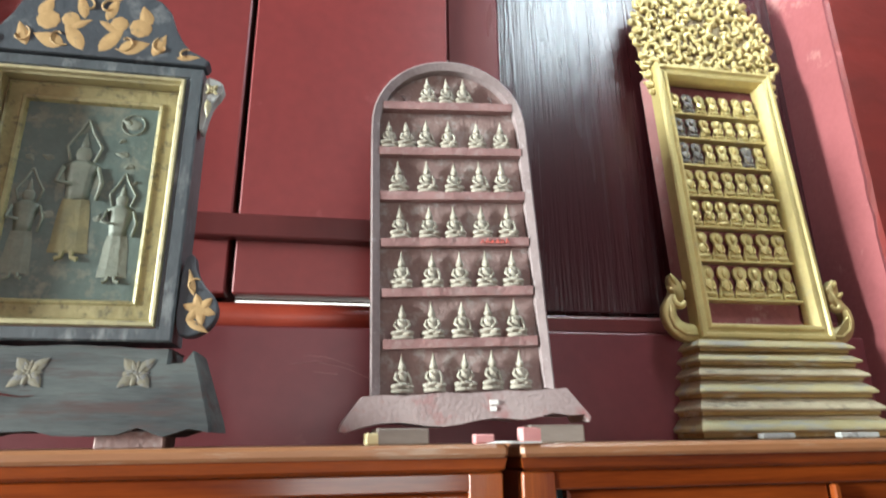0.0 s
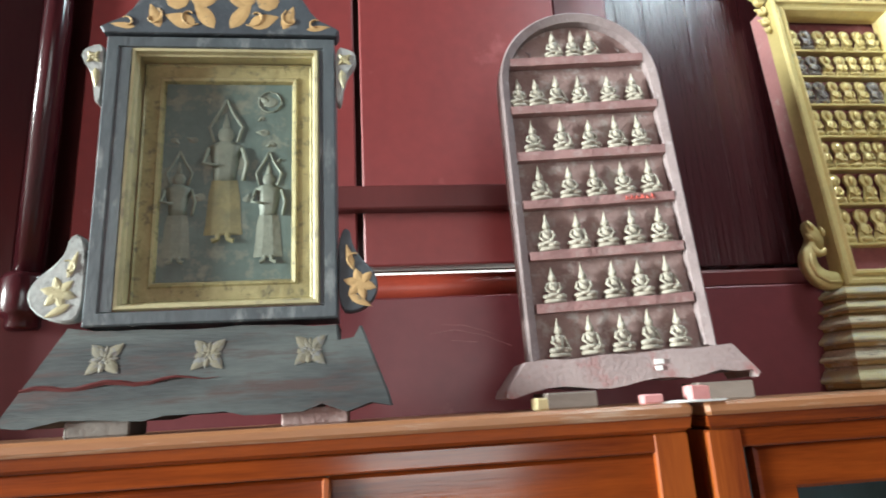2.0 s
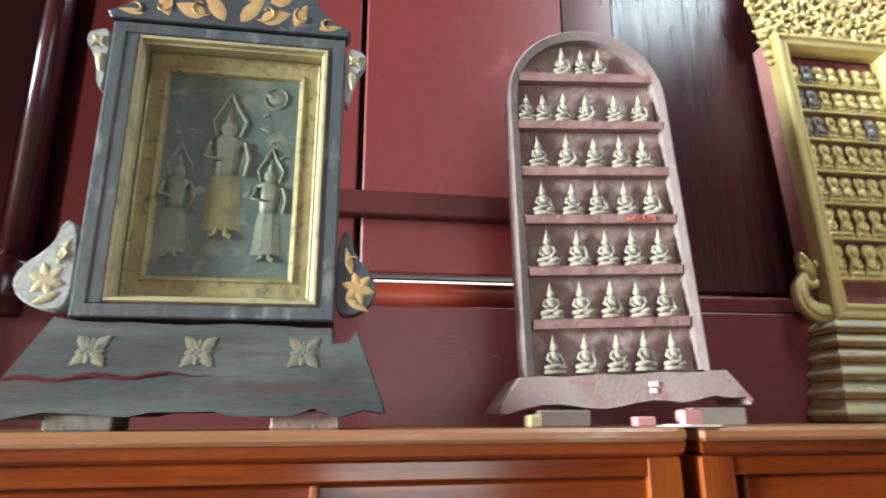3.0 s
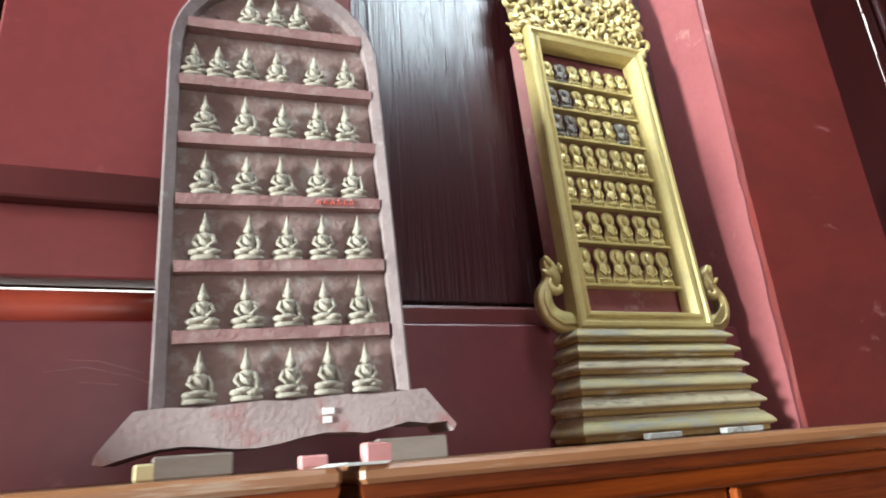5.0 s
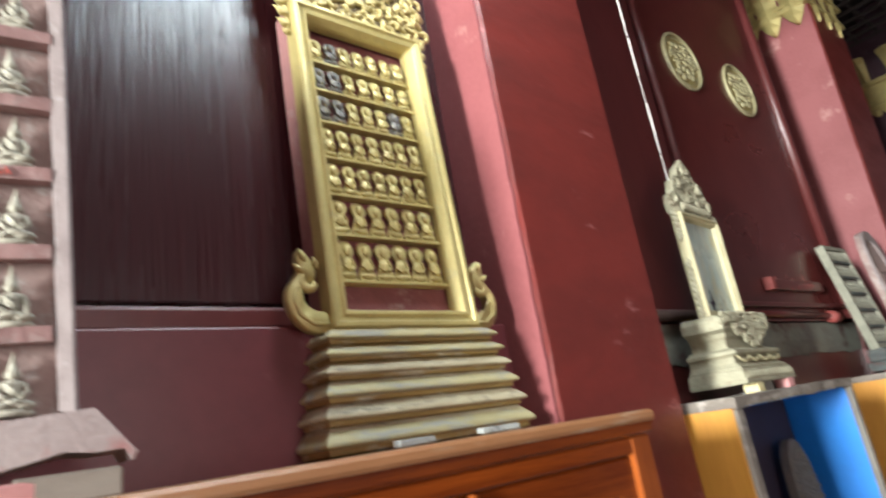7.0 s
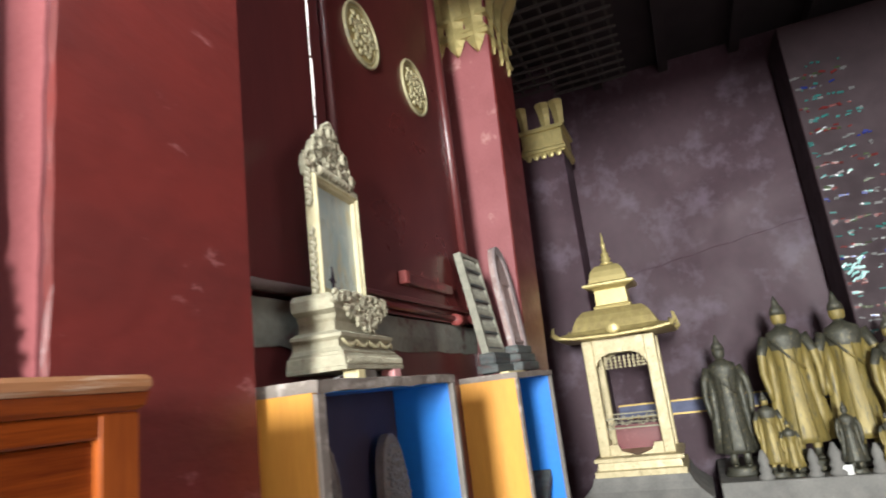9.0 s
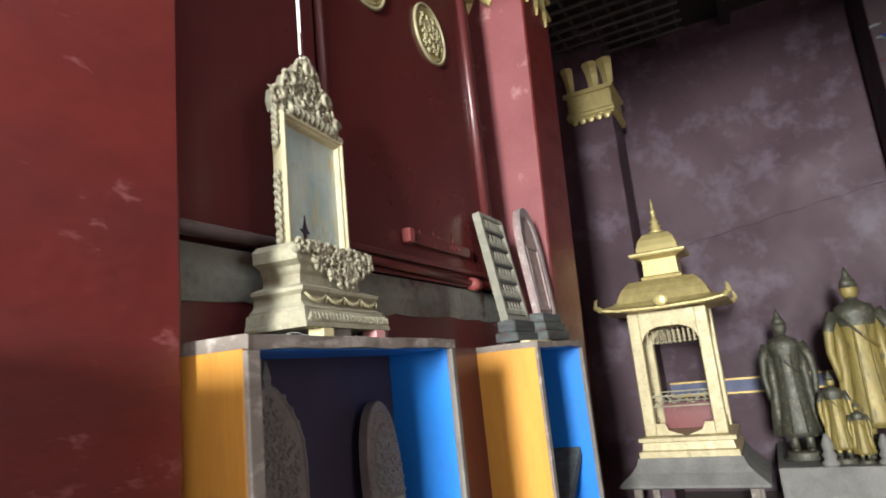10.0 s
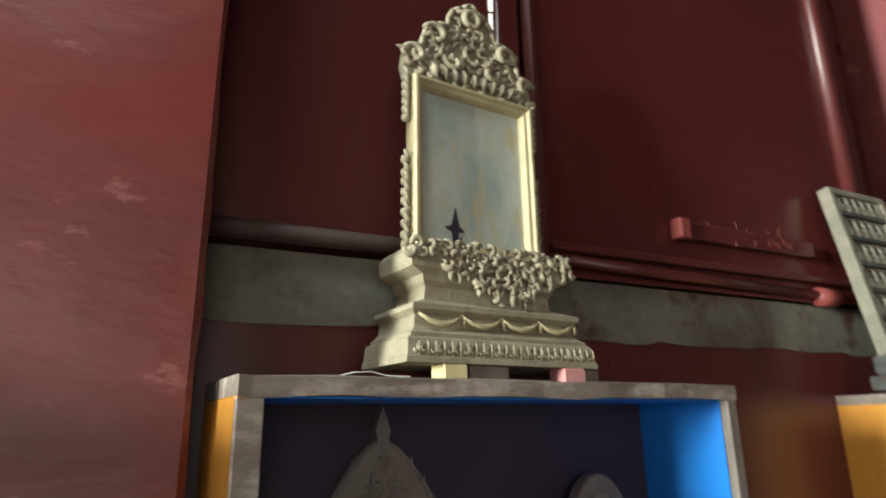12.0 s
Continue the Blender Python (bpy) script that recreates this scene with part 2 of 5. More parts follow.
M_STEEL = mat("dull_steel", (0.4, 0.4, 0.4), (0.25, 0.25, 0.25), rough=0.35, metal=1.0)
MOSAIC = [mat("mosaic_glass_" + n, c, tuple(v * 0.6 for v in c), rough=0.15, scale=20, coat=0.5) for n, c in
          (("turquoise", (0.03, 0.15, 0.14)), ("red", (0.13, 0.02, 0.02)), ("silver", (0.15, 0.15, 0.15)), ("blue", (0.02, 0.03, 0.18)), ("green", (0.05, 0.07, 0.03)), ("pale_turquoise", (0.30, 0.62, 0.58)))]


def glass_mat(name, tint):
    m = bpy.data.materials.new(name)
    m.use_nodes = True
    b = m.node_tree.nodes["Principled BSDF"]
    b.inputs["Base Color"].default_value = (*tint, 1)
    b.inputs["Transmission Weight"].default_value = 1.0
    b.inputs["Roughness"].default_value = 0.04
    b.inputs["IOR"].default_value = 1.45
    return m


M_DUSTRAIL = mat("dusty_dark_rail_paint", (0.105, 0.070, 0.062), (0.055, 0.032, 0.030), rough=0.6, scale=6, fine=60, bump=0.3)
M_FRAMEGREY = mat("blue_grey_worn_lacquer", (0.095, 0.112, 0.120), (0.036, 0.041, 0.047), rough=0.45, scale=7, fine=90, bump=0.35, stretch=(1.5, 1, 0.6), spots=(0.22, 0.235, 0.235), spot_at=0.63)
M_PALEGREY = mat("pale_grey_carved_wood", (0.40, 0.41, 0.39), (0.20, 0.205, 0.20), rough=0.7, scale=16, fine=110, bump=0.5, spots=(0.09, 0.085, 0.08), spot_at=0.64)
M_TARNISH = mat("blackened_gilt", (0.205, 0.185, 0.165), (0.095, 0.088, 0.092), rough=0.5, metal=0.2, scale=40, fine=150, bump=0.3, spots=(0.36, 0.29, 0.14), spot_at=0.60)
M_FADEDRED = mat("faded_red_board", (0.27, 0.085, 0.085), (0.15, 0.042, 0.045), rough=0.6, scale=9, fine=80, bump=0.3, spots=(0.36, 0.22, 0.21), spot_at=0.66)
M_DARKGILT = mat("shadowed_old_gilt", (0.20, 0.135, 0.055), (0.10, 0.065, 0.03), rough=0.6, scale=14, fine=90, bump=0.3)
# darkened in place of the shade on the mosaic pier
M_PIER = mat("plum_paint_in_shade", (0.030, 0.012, 0.017), (0.018, 0.008, 0.011), rough=0.7, scale=5, fine=40)
M_MOSS = mat("green_grey_worn_wood", (0.265, 0.250, 0.195), (0.135, 0.128, 0.100), rough=0.8, scale=20, fine=120, bump=0.5)
# pillar red as it looks under the west daylight, with paler spots
M_LITRED = mat("daylit_pink_paint", (0.262, 0.074, 0.078), (0.180, 0.042, 0.045), rough=0.6, scale=3, fine=60, bump=0.5, spots=(0.42, 0.20, 0.185), spot_at=0.68)
M_GLASS = glass_mat("cabinet_glass", (0.80, 0.88, 0.86))
M_LAMP = bpy.data.materials.new("lit_tube")
M_LAMP.use_nodes = True
M_LAMP.node_tree.nodes["Principled BSDF"].inputs["Emission Color"].default_value = (0.85, 0.93, 1, 1)
M_LAMP.node_tree.nodes["Principled BSDF"].inputs["Emission Strength"].default_value = 6

# ---- mesh helpers ----


def part(name, bm, material, parent=None, label="", smooth=False):
    me = bpy.data.meshes.new(name)
    bmesh.ops.recalc_face_normals(bm, faces=bm.faces)
    if smooth:
        for f in bm.faces:
            f.smooth = True
    bm.to_mesh(me)
    bm.free()
    me.materials.append(material)
    ob = new(name, me)
    if parent:
        ob.parent = parent
    if label:
        ob["label"] = label
    return ob


def thing(name, m, label, category, group="", kind=""):
    ob = new(name)
    ob.empty_display_size = 0.1
    ob.matrix_world = m
    return tagged(ob, label, category, group, kind)


def loft(bm, rings, close=True, cap=True):
    """Rings of equal length joined into a skin."""
    vs = [[bm.verts.new(p) for p in r] for r in rings]
    n = len(vs[0])
    for a, b in zip(vs, vs[1:]):
        for i in range(n if close else n - 1):
            j = (i + 1) % n
            bm.faces.new((a[i], a[j], b[j], b[i]))
    if cap:
        bm.faces.new(vs[0][::-1])
        bm.faces.new(vs[-1])
    return vs


def block(bm, x0, x1, y0, y1, z0, z1, b=0.0):
    """A box, with chamfered upright and level edges where b is given."""
    if b <= 0:
        loft(bm, [[(x0, y0, z), (x1, y0, z), (x1, y1, z), (x0, y1, z)] for z in (z0, z1)])
        return bm

    def ring(z, i):
        return [(x0 + b + i, y0 + i, z), (x1 - b - i, y0 + i, z), (x1 - i, y0 + b + i, z), (x1 - i, y1 - b - i, z),
                (x1 - b - i, y1 - i, z), (x0 + b + i, y1 - i, z), (x0 + i, y1 - b - i, z), (x0 + i, y0 + b + i, z)]
    loft(bm, [ring(z0, b * 0.7), ring(z0 + b, 0), ring(z1 - b, 0), ring(z1, b * 0.7)])
    return bm


def prism(bm, pts, y0, y1, b=0.0):
    """An outline in x and z, given depth along y; b rounds its front edge."""
    cx = sum(p[0] for p in pts) / len(pts)
    cz = sum(p[1] for p in pts) / len(pts)

    def ring(y, i):
        out = []
        for x, z in pts:
            d = math.hypot(x - cx, z - cz) or 1
            out.append((x - (x - cx) / d * i, y, z - (z - cz) / d * i))
        return out
    loft(bm, ([ring(y0, b), ring(y0 + b, 0)] if b else [ring(y0, 0)]) + [ring(y1, 0)])
    return bm


def lathe(bm, prof, n=16, cx=0.0, cy=0.0, sy=1.0):
    """Profile of (radius, z) turned about an upright axis; sy flattens it along y."""
    loft(bm, [[(cx + r * math.cos(2 * math.pi * i / n), cy + sy * r * math.sin(2 * math.pi * i / n), z) for i in range(n)] for r, z in prof])
    return bm


def ball(bm, c, r, n=10, m=6):
    """An ellipsoid with centre c and radii r."""
    rings = []
    for k in range(m + 1):
        a = math.pi * (0.04 + 0.92 * k / m) - math.pi / 2
        rings.append([(c[0] + r[0] * math.cos(a) * math.cos(2 * math.pi * i / n), c[1] + r[1] * math.cos(a) * math.sin(2 * math.pi * i / n), c[2] + r[2] * math.sin(a)) for i in range(n)])
    loft(bm, rings)
    return bm


def tube(bm, pts, radii, n=6):
    """A round bar along a line of points, radius by point."""
    pts = [Vector(p) for p in pts]
    if not hasattr(radii, "__len__"):
        radii = [radii] * len(pts)
    rings = []
    for k, p in enumerate(pts):
        d = (pts[min(k + 1, len(pts) - 1)] - pts[max(k - 1, 0)]).normalized()
        side = d.cross(Vector((0, 1, 0)))
        side = side.normalized() if side.length > 0.05 else Vector((1, 0, 0))
        up = side.cross(d)
        rings.append([p + radii[k] * (side * math.cos(2 * math.pi * i / n) + up * math.sin(2 * math.pi * i / n)) for i in range(n)])
    loft(bm, rings)
    return bm


def rect_frame(bm, x0, x1, z0, z1, prof):
    """A mitred frame: prof lists (inset, y) across its section, from the outer back round to the inner back."""
    loft(bm, [[(x0 + d, y, z0 + d), (x1 - d, y, z0 + d), (x1 - d, y, z1 - d), (x0 + d, y, z1 - d)] for d, y in prof], cap=False)
    return bm


def tiers(bm, prof, yb):
    """A stepped plinth against y = yb: prof lists (half width, front y, z)."""
    loft(bm, [[(-h, yf, z), (h, yf, z), (h, yb, z), (-h, yb, z)] for h, yf, z in prof])
    return bm


def curl(bm, x, z, y, size, turn, hand, thick, n=6, steps=11):
    """One carved scroll: a tapering spiral tendril lying in the x-z plane."""
    pts, rad = [], []
    for k in range(steps):
        u = k / (steps - 1)
        a = turn + hand * u * 4.6
        r = size * (1 - 0.82 * u)
        pts.append((x + r * math.cos(a), y - thick * 0.9 * u, z + r * math.sin(a)))
        rad.append(thick * (0.45 + 0.9 * math.sin(math.pi * min(1, u * 0.8 + 0.15))))
    tube(bm, pts, rad, n)


def leaf(bm, x, z, y, length, width, ang, depth, n=6):
    """A raised pointed leaf lying in the x-z plane."""
    ca, sa = math.cos(ang), math.sin(ang)
    rings = []
    for k in range(n + 1):
        u = k / n
        w = width * math.sin(math.pi * (u ** 0.75)) + 0.0004
        c = (x + ca * length * u, z + sa * length * u)
        d = depth * (0.35 + math.sin(math.pi * u))
        rings.append([(c[0] - sa * w, y, c[1] + ca * w), (c[0] - sa * w * 0.3, y - d, c[1] + ca * w * 0.3), (c[0] + sa * w * 0.3, y - d, c[1] - ca * w * 0.3), (c[0] + sa * w, y, c[1] - ca * w)])
    loft(bm, rings)


def carve(bm, inside, x0, x1, z0, z1, y, size, thick, seed):
    """Fills an outline with rows of carved scrolls and leaves."""
    rnd = random.Random(seed)
    z, row = z0, 0
    while z < z1:
        x = x0 + (row % 2) * size * 0.8
        while x < x1:
            px, pz = x + rnd.uniform(-0.25, 0.25) * size, z + rnd.uniform(-0.25, 0.25) * size
            if inside(px, pz):
                curl(bm, px, pz, y, size * rnd.uniform(0.7, 1.0), rnd.uniform(0, 6.28), rnd.choice((-1, 1)), thick * rnd.uniform(0.8, 1.2))
                if rnd.random() < 0.8:
                    leaf(bm, px, pz, y + thick * 0.2, size * rnd.uniform(0.9, 1.4), size * 0.28, rnd.uniform(0, 6.28), thick * 1.2)
            x += size * 1.55
        z += size * 1.3
        row += 1


def flower(bm, x, z, y, r, depth, petals=4):
    for k in range(petals):
        a = 2 * math.pi * k / petals + math.pi / 4
        leaf(bm, x + 0.15 * r * math.cos(a), z + 0.15 * r * math.sin(a), y, r, r * 0.30, a, depth, 5)
        leaf(bm, x + 0.1 * r * math.cos(a + 0.78), z + 0.1 * r * math.sin(a + 0.78), y, r * 0.6, r * 0.16, a + 0.78, depth, 4)
    ball(bm, (x, y, z), (r * 0.2, depth * 1.3, r * 0.2), 8, 4)


# ---- structure ----
def setting(name, label, bm, material, smooth=False):
    ob = part(name, bm, material, None, label, smooth)
    ob["kind"] = "structure"
    return ob


CEIL = 5.3
XW, XE, YS = -10.0, 9.4, -5.5

setting("floor", "worn grey cement temple floor", block(bmesh.new(), XW - 0.3, XE + 0.3, YS - 0.3, 2.35, FLOOR - 0.1, FLOOR), M_FLOOR)
bm = bmesh.new()
block(bm, XW - 0.3, XE + 0.3, YS - 0.3, 2.35, CEIL, CEIL + 0.1)
for k in range(9):
    block(bm, XW, XE, YS + 0.4 + k * 0.85, YS + 0.52 + k * 0.85, CEIL - 0.14, CEIL - 0.002)
setting("ceiling", "dark timber temple ceiling with beams", bm, M_CEIL)
# lattice of thin battens under the far ceiling
bm = bmesh.new()
for k in range(15):
    block(bm, 5.9 + k * 0.2, 5.93 + k * 0.2, 0.5, 2.0, 4.93, 4.96)
for k in range(8):
    block(bm, 5.9, 8.75, 0.55 + k * 0.2, 0.58 + k * 0.2, 4.965, 4.99)
setting("ceiling_lattice", "dark grid of thin ceiling battens", bm, M_LATTICE)

# outer walls, with a west doorway and a south opening added for the fill light
bm = bmesh.new()
block(bm, XW - 0.25, XW, YS, -2.6, FLOOR, CEIL)
block(bm, XW - 0.25, XW, 0.6, 2.3, FLOOR, CEIL)
block(bm, XW - 0.25, XW, -2.6, 0.6, 4.4, CEIL)
setting("wall_west", "red plastered wall with a wide doorway", bm, M_PILLAR)
bm = bmesh.new()
block(bm, XW - 0.25, 0.0, YS - 0.25, YS, FLOOR, CEIL)
block(bm, 2.4, XE + 0.25, YS - 0.25, YS, FLOOR, CEIL)
block(bm, 0.0, 2.4, YS - 0.25, YS, 3.4, CEIL)
setting("wall_south", "red plastered wall with an opening added for the fill light", bm, M_PILLAR)
setting("wall_east", "stained purple plaster wall, its sheen put into pale blotches", block(bmesh.new(), XE, XE + 0.25, YS, 2.3, FLOOR, CEIL), M_PURPLE)
bm = bmesh.new()
block(bm, XE - 0.012, XE - 0.002, -2.2, 1.4, 0.84, 0.99)
dado = setting("wall_band", "blue-grey painted band on the purple wall", bm, M_BLUEGREY)
for zz in (0.835, 0.985):
    part("gilt_line", block(bmesh.new(), XE - 0.016, XE - 0.002, -2.2, 1.4, zz, zz + 0.02), M_GILT, dado, "thin gilt line")

# north wall: back plane, then what stands before it
bm = bmesh.new()
block(bm, XW, 3.270, 1.66, 1.80, FLOOR, CEIL)
block(bm, 3.294, 4.93, 1.66, 1.80, FLOOR, CEIL)
block(bm, 3.270, 3.294, 1.66, 1.80, FLOOR, 1.9)
block(bm, 4.93, 5.40, 1.80, 1.95, FLOOR, CEIL)
block(bm, 4.915, 4.935, 1.60, 1.94, FLOOR, CEIL)
setting("wall_north", "dark maroon timber wall behind the door leaves", bm, M_MAROON)
setting("wall_north_east", "dark red wall beyond the second pillar", block(bmesh.new(), 5.40, XE, 2.06, 2.25, FLOOR, CEIL), M_MAROON)

# door leaves of the first bay, in thick boards with gaps
setting("wall_panel_1", "red lacquered timber leaf with scratches", block(bmesh.new(), -0.33, 0.311, 1.50, 1.56, 1.848, CEIL - 0.2, 0.004), M_RED)
setting("wall_panel_2", "red lacquered timber leaf beside a black gap", block(bmesh.new(), 0.326, 0.853, 1.50, 1.56, 1.848, CEIL - 0.2, 0.004), M_RED)
# leaf beside pillar_0: the pillar's shade is put into its near-black colour
setting("wall_panel_3", "maroon lacquered timber leaf, shade put into its near-black colour", block(bmesh.new(), -2.6, -0.45, 1.52, 1.58, 1.848, CEIL - 0.2, 0.004), M_POST)
setting("wall_stile", "glossy red door stile with streaked varnish", block(bmesh.new(), 0.857, 1.012, 1.515, 1.60, 1.842, CEIL - 0.2, 0.006), M_MAROON)
setting("door_1", "glossy dark lacquered door leaf with brushed streaks", block(bmesh.new(), 1.024, 2.03, 1.60, 1.655, 1.845, CEIL - 0.2, 0.004), M_DOOR)
setting("wall_dado_1", "plain maroon dado panel below the doors", block(bmesh.new(), -3.4, 2.03, 1.50, 1.65, FLOOR, 1.772, 0.004), M_DADO)
bm = bmesh.new()
tube(bm, [(-0.30 + 0.39 * k, 1.545, 1.800) for k in range(4)], 0.036, 12)
setting("door_sill", "brown-red rounded timber sill bar", bm, M_BAR, True)
setting("door_sill_dark", "dark sill under the lacquered door", block(bmesh.new(), 0.88, 2.02, 1.545, 1.655, 1.776, 1.824, 0.008), M_MAROON)
setting("trim_rail", "maroon horizontal rail across the door leaves", block(bmesh.new(), 0.20, 0.853, 1.462, 1.498, 1.978, 2.036, 0.004), M_MAROON)
# daylight through the slit under the leaves and between the far leaves
M_OUT = bpy.data.materials.new("outside_daylight")
M_OUT.use_nodes = True
M_OUT.node_tree.nodes["Principled BSDF"].inputs["Emission Color"].default_value = (1, 0.98, 0.93, 1)
M_OUT.node_tree.nodes["Principled BSDF"].inputs["Emission Strength"].default_value = 1.6
setting("backdrop_slit", "daylight outside seen through the door slit", block(bmesh.new(), 0.326, 0.85, 1.572, 1.578, 1.838, 1.8465), M_OUT)
bm = bmesh.new()
rnd = random.Random(12)
z = 2.0
while z < 4.6:
    h = rnd.uniform(0.05, 0.16)
    block(bm, 3.276, 3.276 + rnd.uniform(0.006, 0.017), 1.606, 1.612, z, z + h)
    z += h + rnd.choice((0.0, 0.0, 0.006, 0.012))
setting("backdrop_gap", "daylight outside seen between two door leaves", bm, M_OUT)

# round door post with its turned socket
bm = bmesh.new()
lathe(bm, [(0.030, 1.84), (0.031, 2.6), (0.030, CEIL - 0.2)], 16, -0.40, 1.49)
post = setting("door_post", "glossy dark red round door post", bm, M_POST, True)
bm = bmesh.new()
lathe(bm, [(0.030, 1.728), (0.034, 1.735), (0.034, 1.752), (0.045, 1.758), (0.050, 1.768), (0.050, 1.835), (0.044, 1.848), (0.030, 1.852)], 20, -0.40, 1.49)
part("socket", bm, M_POST, post, "turned wooden pivot socket", True)

# pale scuffs on the dado and rail
for k, line in enumerate((((0.47, 1.685), (0.53, 1.692), (0.60, 1.676), (0.66, 1.650)), ((0.50, 1.705), (0.55, 1.702), (0.62, 1.680)), ((0.52, 1.668), (0.58, 1.662)))):
    bm = bmesh.new()
    tube(bm, [(x, 1.4995, z) for x, z in line], [0.0004 + 0.0003 * (i % 2) for i in range(len(line))], 4)
    setting("trim_scuff", "pale scratch on the maroon dado", bm, M_REDWOOD)

# pillars: square, plastered, with slightly rounded corners
for name, x0, x1, y0, y1, label in (("pillar_0", -1.27, -0.74, 1.378, 1.66, "square red plastered pillar beside the first bay"),
                                    ("pillar_1", 2.036, 2.566, 1.378, 1.66, "square red plastered pillar with worn edges"),
                                    ("pillar_2", 5.38, 5.98, 1.40, 2.06, "square red pillar with a gilt capital"),
                                    ("pillar_3", 8.50, 9.10, 1.40, 2.06, "far purple pillar with a gilt capital")):
    bm = bmesh.new()
    n = 64
    rnd = random.Random(3)
    rings = []
    for k in range(n + 1):
        z = FLOOR + (CEIL - FLOOR) * k / n
        j = [rnd.choice((0.2, 0.3, 0.5, 1.0)) * rnd.uniform(-0.004, 0.005) for _ in range(8)]
        b = 0.010
        rings.append([(x0 + b + j[0], y0, z), (x1 - b, y0, z), (x1 + j[3], y0 + b, z), (x1, y1, z), (x0, y1, z), (x0 + j[0] * 0.5, y0 + b + j[5] * 0.5, z)])
    loft(bm, rings)
    if name == "pillar_2":
        bm.transform(Matrix(((1, 0, 0, 0), (0, 1, -0.030, 0.078), (0, 0, 1, 0), (0, 0, 0, 1))))
    ob = setting(name, label, bm, M_PURPLE if name == "pillar_3" else M_PILLAR)
    # thin pink skin on the west face: daylight put into the colour
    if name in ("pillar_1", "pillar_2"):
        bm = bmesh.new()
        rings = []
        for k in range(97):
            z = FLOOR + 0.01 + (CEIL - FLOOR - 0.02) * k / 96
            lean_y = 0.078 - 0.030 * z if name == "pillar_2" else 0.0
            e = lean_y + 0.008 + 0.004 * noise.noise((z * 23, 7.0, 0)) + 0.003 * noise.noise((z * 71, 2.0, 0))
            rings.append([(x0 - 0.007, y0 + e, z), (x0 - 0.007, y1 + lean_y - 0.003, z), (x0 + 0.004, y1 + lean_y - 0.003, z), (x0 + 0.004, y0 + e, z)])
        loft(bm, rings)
        part("faded_coat", bm, M_LITRED, ob, "west face of the red pillar, daylight put into its pink colour")
    if name in ("pillar_0", "pillar_1"):
        continue
    if name == "pillar_3":
        bm = bmesh.new()
        for z0, z1, o in ((4.10, 4.13, 0.035), (4.13, 4.17, 0.05), (4.18, 4.21, 0.04), (4.21, 4.40, 0.025), (4.40, 4.45, 0.06)):
            block(bm, x0 - o, x1, y0 - o, y0 + 0.46 + o, z0, z1, 0.008)
        part("capital_bands", bm, M_GOLD, ob, "gilt mouldings of the capital")
        for k in range(5):
            bm = block(bmesh.new(), x0 - 0.034, x0 - 0.026, y0 + 0.02 + 0.093 * k, y0 + 0.085 + 0.093 * k, 4.235, 4.375, 0.003)
            part("capital_panel", bm, M_GOLD, ob, "small raised gilt panel")
            bm = bmesh.new()
            ball(bm, (x0 - 0.035, y0 + 0.05 + 0.093 * k, 4.085), (0.020, 0.040, 0.045), 8, 5)
            part("capital_tassel", bm, M_GOLD, ob, "gilt scalloped fringe")
        for py, hw in ((y0 - 0.02, 0.075), (y0 + 0.150, 0.075), (y0 + 0.42, 0.060)):
            bm = bmesh.new()
            loft(bm, [[(x0 - o, py - hw * w, z), (x0 - o - 0.03 * w, py, z), (x0 - o, py + hw * w, z), (x0 - o + 0.03, py + hw * w * 0.8, z), (x0 - o + 0.03, py - hw * w * 0.8, z)]
                      for z, o, w in ((4.45, 0.03, 0.75), (4.52, 0.035, 0.80), (4.60, 0.05, 0.9), (4.66, 0.085, 1.05), (4.70, 0.13, 1.15), (4.715, 0.15, 0.9))])
            part("capital_leaf", bm, M_GOLD, ob, "tall flaring gilt lotus leaf")
        continue
    zc = 3.98
    corner = Vector((x0, y0, zc + 0.22))
    shrink = Matrix.Translation(corner) @ Matrix.Scale(1.0, 4) @ Matrix.Translation(-corner)
    for side, (px, py, nx, ny) in enumerate(((x0, None, -1, 0), (None, y0, 0, -1))):
        cnt = 3
        for k in range(cnt):
            bm = bmesh.new()
            u = (k + 0.5) / cnt
            if nx:
                c = Vector((x0 - 0.03, y0 + (y1 - y0) * u * 0.72 - 0.03, zc))
                d = Vector((0, 1, 0))
            else:
                c = Vector((x0 + (x1 - x0) * u, y0 - 0.03, zc))
                d = Vector((1, 0, 0))
            out = Vector((nx, ny, 0))
            hw = 0.084
            rings = []
            for z, s, o in ((-0.12, 0.12, 0.02), (-0.06, 0.6, 0.03), (0.0, 0.9, 0.03), (0.10, 0.85, 0.03), (0.18, 1.0, 0.045), (0.36, 1.1, 0.07), (0.47, 1.2, 0.13), (0.53, 1.0, 0.17), (0.55, 0.5, 0.16)):
                rings.append([c + d * (-hw * s) + Vector((0, 0, z)) + out * (o - 0.03), c + out * o + Vector((0, 0, z)), c + d * (hw * s) + Vector((0, 0, z)) + out * (o - 0.03), c - out * 0.028 + Vector((0, 0, z))])
            loft(bm, rings)
            bm.transform(shrink)
            part("capital_leaf", bm, M_GOLD, ob, "gilt lotus leaf of the capital")
    bm = bmesh.new()
    for z0, z1, o in ((zc + 0.0, zc + 0.035, 0.055), (zc + 0.15, zc + 0.19, 0.065), (zc + 0.05, zc + 0.075, 0.045)):
        block(bm, x0 - o, x1 + o, y0 - o, y1 - 0.12, z0, z1, 0.006)
    bm.transform(shrink)
    part("capital_bands", bm, M_GOLD, ob, "gilt mouldings of the capital")

# beam out of view, added to keep west light off the upper far wall
setting("lintel", "unseen dark red beam added to shade the upper far wall", block(bmesh.new(), 2.08, 2.50, YS, 1.50, 3.80, CEIL - 0.002, 0.01), M_MAROON)
bm = bmesh.new()
